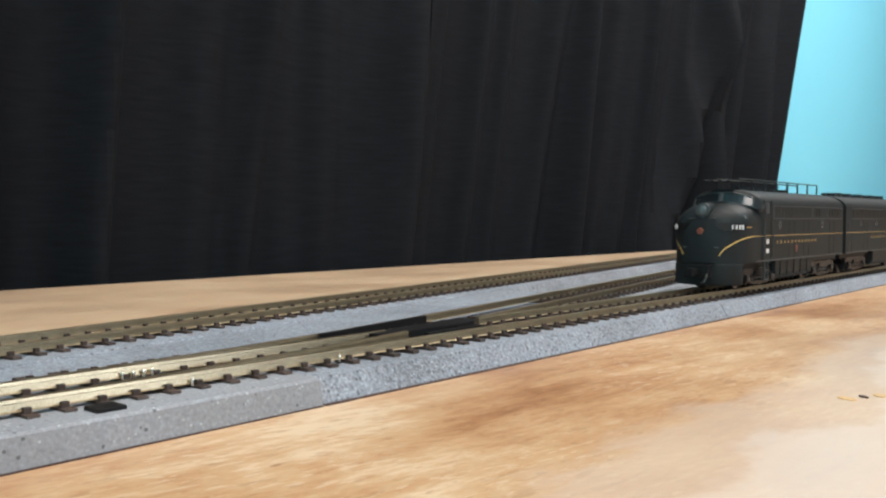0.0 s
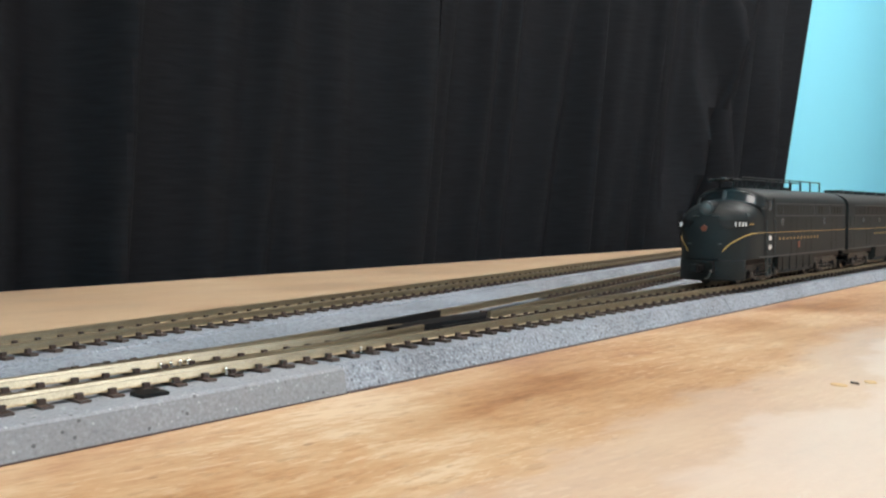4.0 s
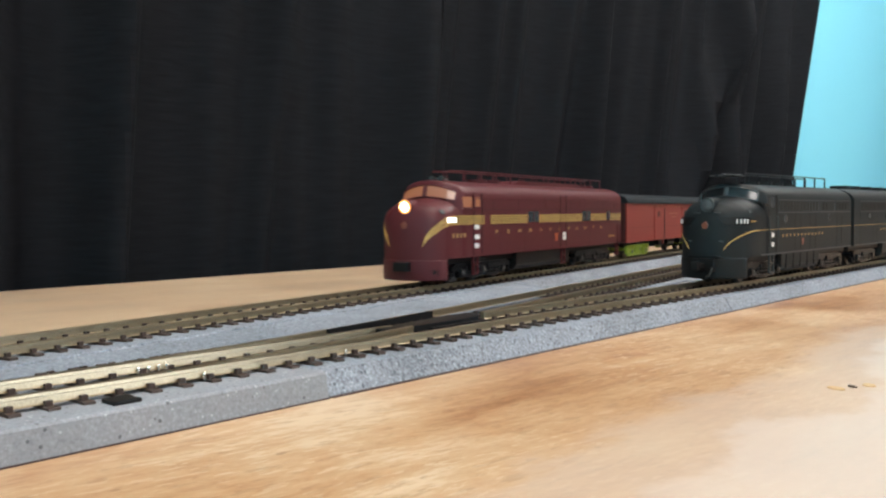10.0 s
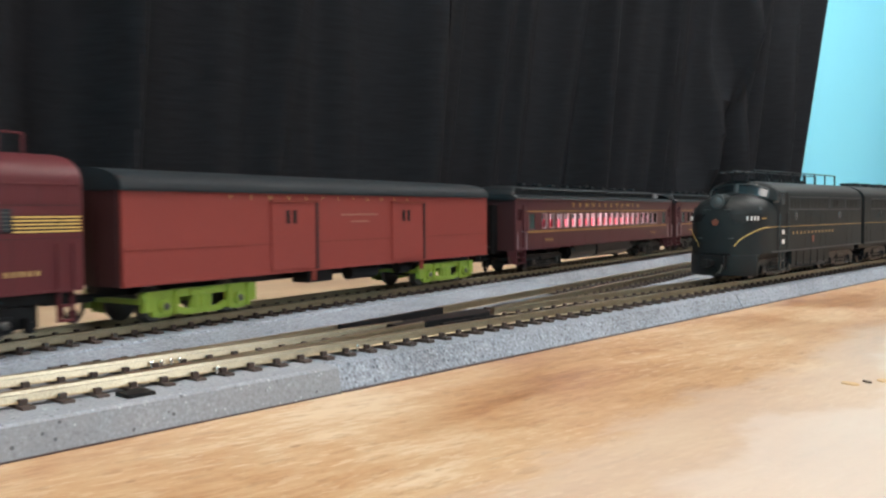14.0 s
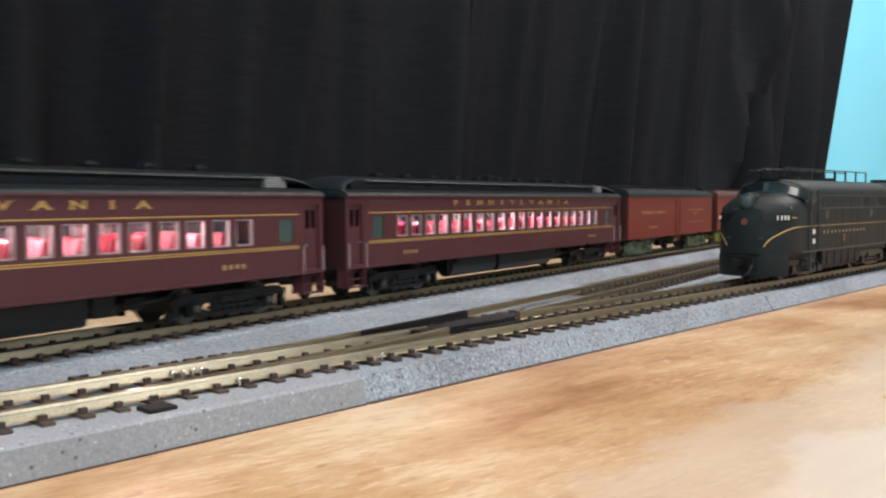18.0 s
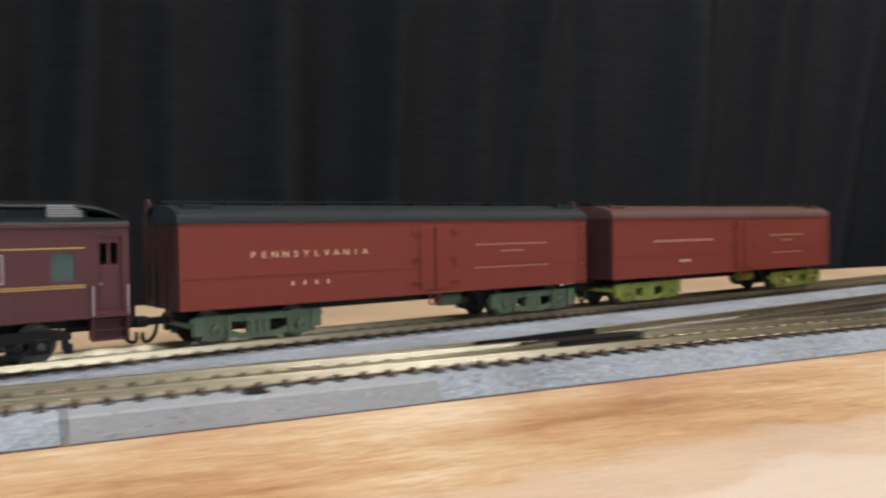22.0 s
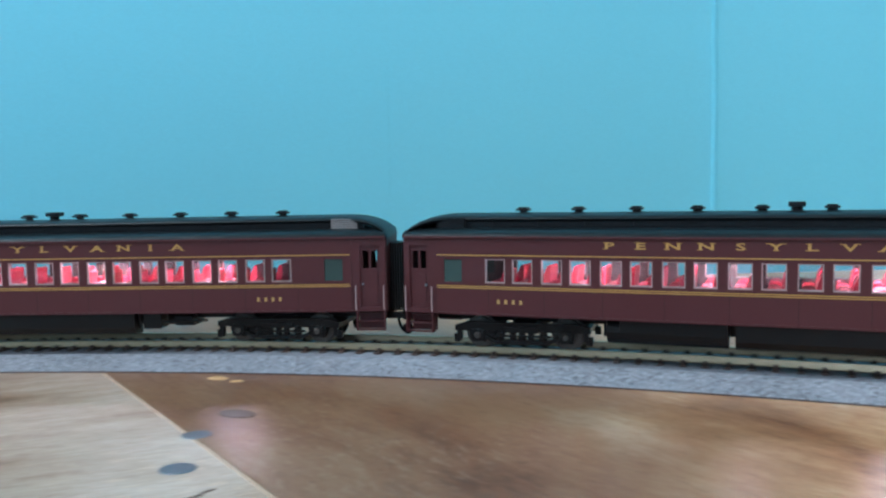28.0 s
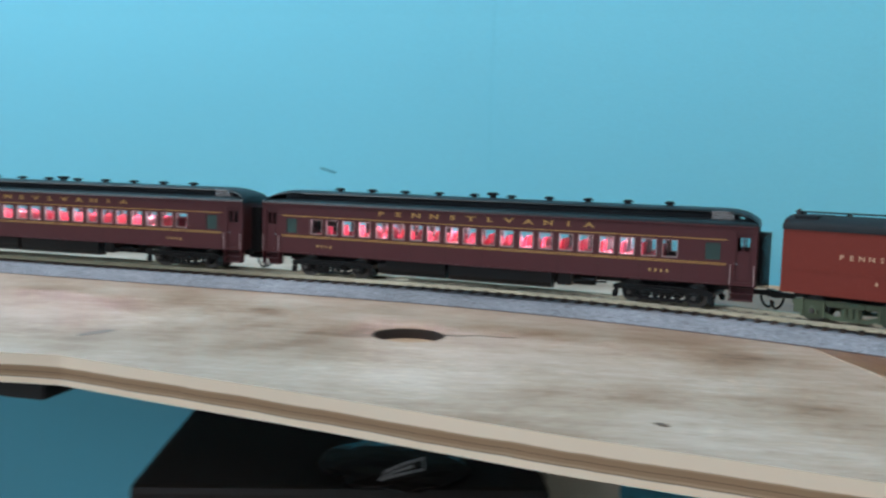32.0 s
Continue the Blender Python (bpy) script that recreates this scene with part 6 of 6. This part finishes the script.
    for y, z in ((-5, 33.2), (5, 33.2), (-7, 20), (7, 20)):
        x = 80.2 if z < 25 else 78.6
        rod(bm, (x, y - 1.6, z), (x, y + 1.6, z), 0.3, 6)
    part("nose_grabs", bm, M_GREENL, c)
    part("nose_seam", box(bmesh.new(), 80.9, 81.75, -8, 8, 12.4, 12.9), M_BLACK, c)
    part("coupler_pocket", box(bmesh.new(), 81.6, 84.4, -6, 6, 6, 12, 0.5), M_BLACK, c)
    bm = bmesh.new()
    box(bm, 84, 89, -1.6, 1.6, 7.5, 10, 0.4)
    box(bm, 87, 91, -2.4, 1.0, 6.8, 10.6, 0.5)
    part("coupler", bm, M_BLACK, c)
    bm = bmesh.new()
    for a, b in (((83, 5, 9), (85.2, 5.2, 6.5)), ((85.2, 5.2, 6.5), (85.6, 4.2, 4.2)), ((85.6, 4.2, 4.2), (85.0, 2.6, 3.4))):
        rod(bm, a, b, 0.5, 6)
    part("brake_hose", bm, M_STEEL, c)
    for x in (30, 14, -2, -18):
        part("roof_fan", rod(bmesh.new(), (x, 0, 46.9), (x, 0, 48.8), 5.0, 18), M_GREEN, c)
    for y in (5.5, -5.5):
        antenna_rail(c, 50, -66, 47.6, y, 7, M_GREEN)
    bm = bmesh.new()
    for y in (-4, 0, 4):
        rod(bm, (52, y, 51.5), (68, y, 51.0), 0.5, 6)
    box(bm, 50, 62, -6, 6, 50.8, 51.6, 0.3)
    part("aerial_end", bm, M_GREEN, c)
    part("fuel_tank", extrude_x(bmesh.new(), [(-16.8, 12.6), (16.8, 12.6), (16.6, 6), (14.0, 3.4), (-14.0, 3.4), (-16.6, 6)], -24, 30), M_GREEN, c)
    # added black filler, keeps the space between the wheels dark
    part("dark_filler", box(bmesh.new(), R + 8, 70, -8.5, 8.5, 2.6, 9.6), M_BLACK, c)
    part("underframe", box(bmesh.new(), R + 1, 64, -14, 14, 9.5, 12.6), M_BLACK, c)
    coupler(c, R + 1, -1)
    for x in (46, -48):
        truck(c, x, M_TRUCK, 31, 2, 22, 12.2)
    return c


def booster_green():
    c = thing("booster_locomotive", "dark green cabless booster locomotive behind the cab unit", "locomotive", "parked locomotives")
    R, F = -86.0, 86.0
    prof = []
    for k in range(9):
        a = math.pi / 2 * k / 8
        prof.append((17.6 * math.cos(a) ** 0.87 if k < 8 else 0.0, 39.4 + 8.0 * math.sin(a)))
    prof = [(17.6, 12.6)] + prof
    prof = prof + [(-y, z) for y, z in reversed(prof[:-1])]
    part("body", extrude_x(bmesh.new(), prof, R, F), M_GREEN, c, smooth=True)
    for sd in (1, -1):
        part("stripe", box(bmesh.new(), R + 0.5, F - 0.5, *sorted((sd * 17.5, sd * 17.72)), 24.75, 25.05), M_DULLG, c)
        part("sill", box(bmesh.new(), R, F, *sorted((sd * 17.3, sd * 17.75)), 12.6, 13.3), M_GREENL, c)
        for x in (82, 74, 48, 40, 8, 0, -32, -40, -74, -82):
            part("panel_seam", box(bmesh.new(), x - 0.15, x + 0.15, *sorted((sd * 17.4, sd * 17.68)), 13.2, 32.6), M_BLACK, c)
        bm = bmesh.new()
        for z in (33.2, 39.4):
            box(bm, -74, 74, *sorted((sd * 17.4, sd * 17.74)), z - 0.25, z + 0.25)
        part("grille_frame", bm, M_GREENL, c)
        for x in (55, 20, -20, -55):
            part("porthole", rod(bmesh.new(), (x, sd * 17.3, 30.1), (x, sd * 17.75, 30.1), 1.7, 16), M_ENGWIN, c)
        bm = bmesh.new()
        for i in range(16):
            for j in range(3):
                box(bm, 68 - i * 9 - 3.7, 68 - i * 9 + 3.7, *sorted((sd * 17.4, sd * 17.75)), 34.0 + j * 1.7, 35.2 + j * 1.7)
        part("side_grille", bm, M_BLACK, c)
    bars(c, 2, 21.6, 12, 1.2, 1.3, 5.2, 17.6, M_DULLG, "lettering_bars")
    for x in (56, 36, 10, -16, -42):
        part("roof_fan", rod(bmesh.new(), (x, 0, 47.0), (x, 0, 49.4), 6.0, 18), M_GREEN, c)
    bm = bmesh.new()
    box(bm, F, F + 1.6, -6, 6, 12, 44)
    part("diaphragm", bm, M_BLACK, c)
    part("underframe", box(bmesh.new(), R + 1, F - 1, -14, 14, 9.5, 12.6), M_BLACK, c)
    part("fuel_tank", extrude_x(bmesh.new(), [(-16.8, 12.6), (16.8, 12.6), (16.6, 6), (14.0, 3.4), (-14.0, 3.4), (-16.6, 6)], -24, 24), M_GREEN, c)
    coupler(c, F - 1, 1)
    coupler(c, R + 1, -1)
    for x in (54, -54):
        truck(c, x, M_TRUCK, 31, 2, 22, 12.2)
    return c


def arch_roof(c, H, W, eave, rise, material, over=0.6):
    prof = [((W + over) * math.cos(math.pi * k / 16), eave + rise * math.sin(math.pi * k / 16) ** 0.75) for k in range(17)]
    return part("roof", extrude_x(bmesh.new(), prof, -H - over, H + over), material, c, smooth=True)


def van_body(c, H, W, lo, eave, material, dark):
    """Sides with sheet seams, ends and floor."""
    for sd in (1, -1):
        part("side_wall", box(bmesh.new(), -H, H, *sorted((sd * W, sd * (W - 1))), lo, eave), material, c)
        bm = bmesh.new()
        box(bm, -H, H, *sorted((sd * (W - 0.1), sd * (W + 0.18))), lo, lo + 0.9)
        box(bm, -H, H, *sorted((sd * (W - 0.1), sd * (W + 0.15))), eave - 0.8, eave)
        part("sill", bm, material, c)
    for e in (1, -1):
        part("end_wall", box(bmesh.new(), *sorted((e * H, e * (H - 1))), -W + 1, W - 1, lo, eave + 4), dark, c)
        for x in grid(-W + 2.5, W - 2.5, 3):
            part("end_post", box(bmesh.new(), *sorted((e * H, e * (H + 0.5))), x - 0.5, x + 0.5, lo, eave + 1), dark, c)
    part("floor", box(bmesh.new(), -H + 1, H - 1, -W + 1, W - 1, lo, lo + 1.5), dark, c)
    part("centre_sill", box(bmesh.new(), -H + 2, H - 2, -3, 3, lo - 3.5, lo), M_TRUCK, c)


def baggage_car():
    c = thing("baggage_car", "oxide-red baggage car with black roof and lime-green trucks", "railway car")
    H, W = 106.5, 17.2
    van_body(c, H, W, 12.0, 40.2, M_OXIDE, M_COACHEND)
    arch_roof(c, H, W, 40.2, 7.0, M_ROOFG)
    for sd in (1, -1):
        for x in (34.5, -37.0):
            d = part("sliding_door", box(bmesh.new(), x - 11.5, x + 11.5, *sorted((sd * (W + 0.05), sd * (W + 0.55))), 13.2, 37.0, 0.1), M_OXIDE, c)
            part("door_track", box(bmesh.new(), x - 13, x + 12, *sorted((sd * W, sd * (W + 1.0))), 37.0, 37.9), M_OXIDE2, c)
            part("door_post", box(bmesh.new(), x - 12.8, x - 11.5, *sorted((sd * W, sd * (W + 0.9))), 12.8, 37.0), M_COACHEND, c)
            for e in (-1.8, 1.8):
                part("door_window", box(bmesh.new(), x + 1.5 + e - 0.9, x + 1.5 + e + 0.9, *sorted((sd * (W + 0.45), sd * (W + 0.66))), 29.5, 34.2), M_BLACK, d)
            part("stirrup", box(bmesh.new(), x - 12.4, x - 9.8, *sorted((sd * (W - 0.6), sd * W)), 8.4, 12.0), M_OXIDE2, c)
        part("roof_lip", box(bmesh.new(), -H, H, *sorted((sd * W, sd * (W + 0.9))), 40.0, 40.7), M_ROOFG, c)
    letters(c, "PENNSYLVANIA", 14, 38.6, 1.9, 9.2, W + 0.2, M_DULLG, 1.2)
    for sd in (1, -1):
        part("sheet_seam", box(bmesh.new(), -H, H, *sorted((sd * W, sd * (W + 0.12))), 22.4, 22.7), M_OXIDE2, c)
    bars(c, -4, 32.5, 14, 1.2, 0.7, 1.7, W + 0.05, M_FADED, "lettering_bars")
    bars(c, -4, 29.8, 7, 1.2, 0.6, 1.7, W + 0.05, M_FADED, "lettering_bars")
    for e in (1, -1):
        coupler(c, e * (H - 2), e)
    bm = bmesh.new()
    box(bm, 8, 22, 5, 13, 7.2, 12)
    part("equipment_box", bm, M_BLACK, c)
    part("air_tank", rod(bmesh.new(), (-6, 9, 9), (-24, 9, 9), 2.7, 12), M_BLACK, c)
    part("brake_cylinder", rod(bmesh.new(), (-40, 9, 9), (-48, 9, 9), 2.4, 12), M_BLACK, c)
    for x in (74, -74):
        truck(c, x, M_LIME, 31, 2, 24, 12, True)
    return c


def express_car(label, red, roof, trucks, lettered, group):
    c = thing("express_refrigerator_car", label, "railway car", group)
    H, W = 91.2, 17.0
    van_body(c, H, W, 12.2, 40.0, red, M_COACHEND)
    arch_roof(c, H, W, 40.0, 6.4, roof, 0.4)
    for sd in (1, -1):
        part("sheet_seam", box(bmesh.new(), -H, H, *sorted((sd * W, sd * (W + 0.14))), 22.2, 22.55), M_OXIDE2, c)
        d = part("door", box(bmesh.new(), -8.5, -1.5, *sorted((sd * W, sd * (W + 0.45))), 14, 38.2, 0.1), red, c)
        part("door", box(bmesh.new(), -16.0, -9.0, *sorted((sd * W, sd * (W + 0.45))), 14, 38.2, 0.1), red, c)
        for x in (1.5, -1.0, -16.8):
            for z in (17, 26, 36):
                part("hinge", box(bmesh.new(), x - 3.0, x + 0.6, *sorted((sd * (W + 0.2), sd * (W + 0.8))), z - 0.35, z + 0.35), M_OXIDE2, c)
        part("latch_bar", rod(bmesh.new(), (-8.7, sd * (W + 0.8), 14), (-8.7, sd * (W + 0.8), 38), 0.35, 6), M_OXIDE2, c)
        bm = bmesh.new()
        rod(bm, (-6, sd * (W - 0.2), 12.2), (-6, sd * (W - 0.2), 8.2), 0.4, 6)
        rod(bm, (-10, sd * (W - 0.2), 12.2), (-10, sd * (W - 0.2), 8.2), 0.4, 6)
        rod(bm, (-6, sd * (W - 0.2), 8.2), (-10, sd * (W - 0.2), 8.2), 0.4, 6)
        part("stirrup", bm, red, c)
        bm = bmesh.new()
        for z in grid(14, 38, 7):
            rod(bm, (-H + 0.5, sd * (W + 0.8), z), (-H + 5, sd * (W + 0.8), z), 0.25, 6)
        part("side_ladder", bm, M_OXIDE2, c)
    bm = bmesh.new()
    box(bm, -H, H, -2.6, 2.6, 47.2, 47.8)
    for x in grid(-H + 3, H - 3, 9):
        box(bm, x - 0.6, x + 0.6, -2.6, 2.6, 46.0, 47.2)
    part("running_board", bm, M_ROOF, c)
    for e in (1, -1):
        for y in (-9, 9):
            part("ice_hatch", box(bmesh.new(), *sorted((e * (H - 13), e * (H - 3))), y - 4, y + 4, 44.0, 46.3, 0.3), roof, c)
        bm = bmesh.new()
        rod(bm, (e * (H + 1.2), -8, 15), (e * (H + 1.2), -8, 46), 0.4, 6)
        rod(bm, (e * (H + 1.0), -8, 46), (e * (H + 2.0), -8, 46), 2.6, 12)
        part("brake_wheel", bm, M_COACHEND, c)
        coupler(c, e * (H - 2), e)
    if lettered:
        letters(c, "PENNSYLVANIA", 44.5, 29.4, 2.9, 3.95, W + 0.05, M_CREAM, 1.2)
        bars(c, 45, 19.3, 4, 0.9, 1.5, 4.6, W + 0.05, M_CREAM)
        bars(c, -48, 30.4, 13, 2.2, 0.7, 3.0, W + 0.05, M_FADED, "lettering_bars")
        bars(c, -48, 27.6, 5, 2.0, 0.7, 2.6, W + 0.05, M_FADED, "lettering_bars")
        bars(c, -48, 21.2, 14, 2.0, 0.6, 2.9, W + 0.05, M_FADED, "lettering_bars")
    else:
        bars(c, 40.5, 29.2, 12, 3.4, 1.2, 3.8, W + 0.05, M_FADED, "lettering_bars")
        bars(c, 40, 19.3, 4, 1.6, 1.2, 2.2, W + 0.05, M_CREAM)
        bars(c, -48, 30.4, 11, 2.4, 0.9, 3.0, W + 0.05, M_FADED, "lettering_bars")
        bars(c, -48, 27.6, 4, 2.2, 0.9, 2.6, W + 0.05, M_FADED, "lettering_bars")
        bars(c, -48, 21.0, 10, 2.4, 0.7, 2.9, W + 0.05, M_FADED, "lettering_bars")
    part("brake_cylinder", rod(bmesh.new(), (-16, 8, 9), (-26, 8, 9), 2.8, 12), trucks, c)
    part("air_tank", extrude_y(bmesh.new(), [(-32, 12), (-44, 12), (-42, 6), (-36, 5)], 4, 10), M_BLACK, c)
    for x in (63, -63):
        truck(c, x, trucks, 31, 2, 24, 12, True)
    return c


SEAT = seat_mesh()
FRAME = finish(side_with_openings(-3.62, 3.62, -4.17, 4.17, -1.1, 0.1, [(-3.25, 3.25, -3.75, 3.85)]), "window_frame", M_RIM)
PANE = finish(box(bmesh.new(), -3.25, 3.25, -0.05, 0.05, -3.75, 3.85), "pane", M_GLASS)
engine = diesel_engine()
baggage = baggage_car()
coach_one = coach("maroon passenger coach with gold lettering, red seats lit inside", "lit coaches")
coach_two = copy_thing(coach_one, pose(0, 0, 0))
reefer_one = express_car("brownish-red express car with slate roof and sage-green trucks", M_OXIDE2, M_ROOFG, M_SAGE, True, "express cars")
reefer_two = express_car("brownish-red express car with dark brown roof and olive-yellow trucks", M_OXIDE2, M_ROOFB, M_OLIVE, False, "express cars")
green = cab_diesel_green()
green.matrix_basis = pose(0.482, 0, RAIL * S, 0, 0, 180)
booster = booster_green()
booster.matrix_basis = pose(0.650, 0, RAIL * S, 0, 0, 180)


# ---- what moves: the train runs along the main line at a nearly even speed ----
def surge(t):
    """How far the train runs ahead of an even pace, in mm."""
    return float(np.interp(t, (13.5, 14.5, 15.5, 16.5, 17.5, 18.5, 19.5, 20.5, 21), (0, 1.5, 5.5, 9, 10, 7.5, 3, 0.5, 0)))


def motions():
    cars = ((engine, -783.4, 78), (baggage, -542.7, 74), (coach_one, -273.6, 91.5), (coach_two, 2.8, 91.5), (reefer_one, 242.4, 63), (reefer_two, 442.5, 63))
    times = [0.5 * i for i in range(65)]
    for car, back, half in cars:
        rows = []
        turns = ([], [])
        for t in times:
            s = 964.9 + 105.15 * (t - 20) - 0.086 * (t - 20) ** 2 - back + surge(t)
            (ax, ay, ath), (bx, by, bth) = on_main(s + half), on_main(s - half)
            th = math.atan2(ay - by, ax - bx)
            rows.append((t, pose((ax + bx) / 2 * S, (ay + by) / 2 * S, RAIL * S, 0, 0, math.degrees(th))))
            for k, h in ((0, ath), (1, bth)):
                d = (h - th + math.pi) % (2 * math.pi) - math.pi
                turns[k].append((t, math.degrees(d)))
        walk(car, rows)
        for ob in car.children:
            if ob.name.startswith("truck"):
                x = ob.matrix_basis.translation.x
                walk(ob, [(t, pose(x, 0, 0, 0, 0, d)) for t, d in turns[0 if x > 0 else 1]])


motions()
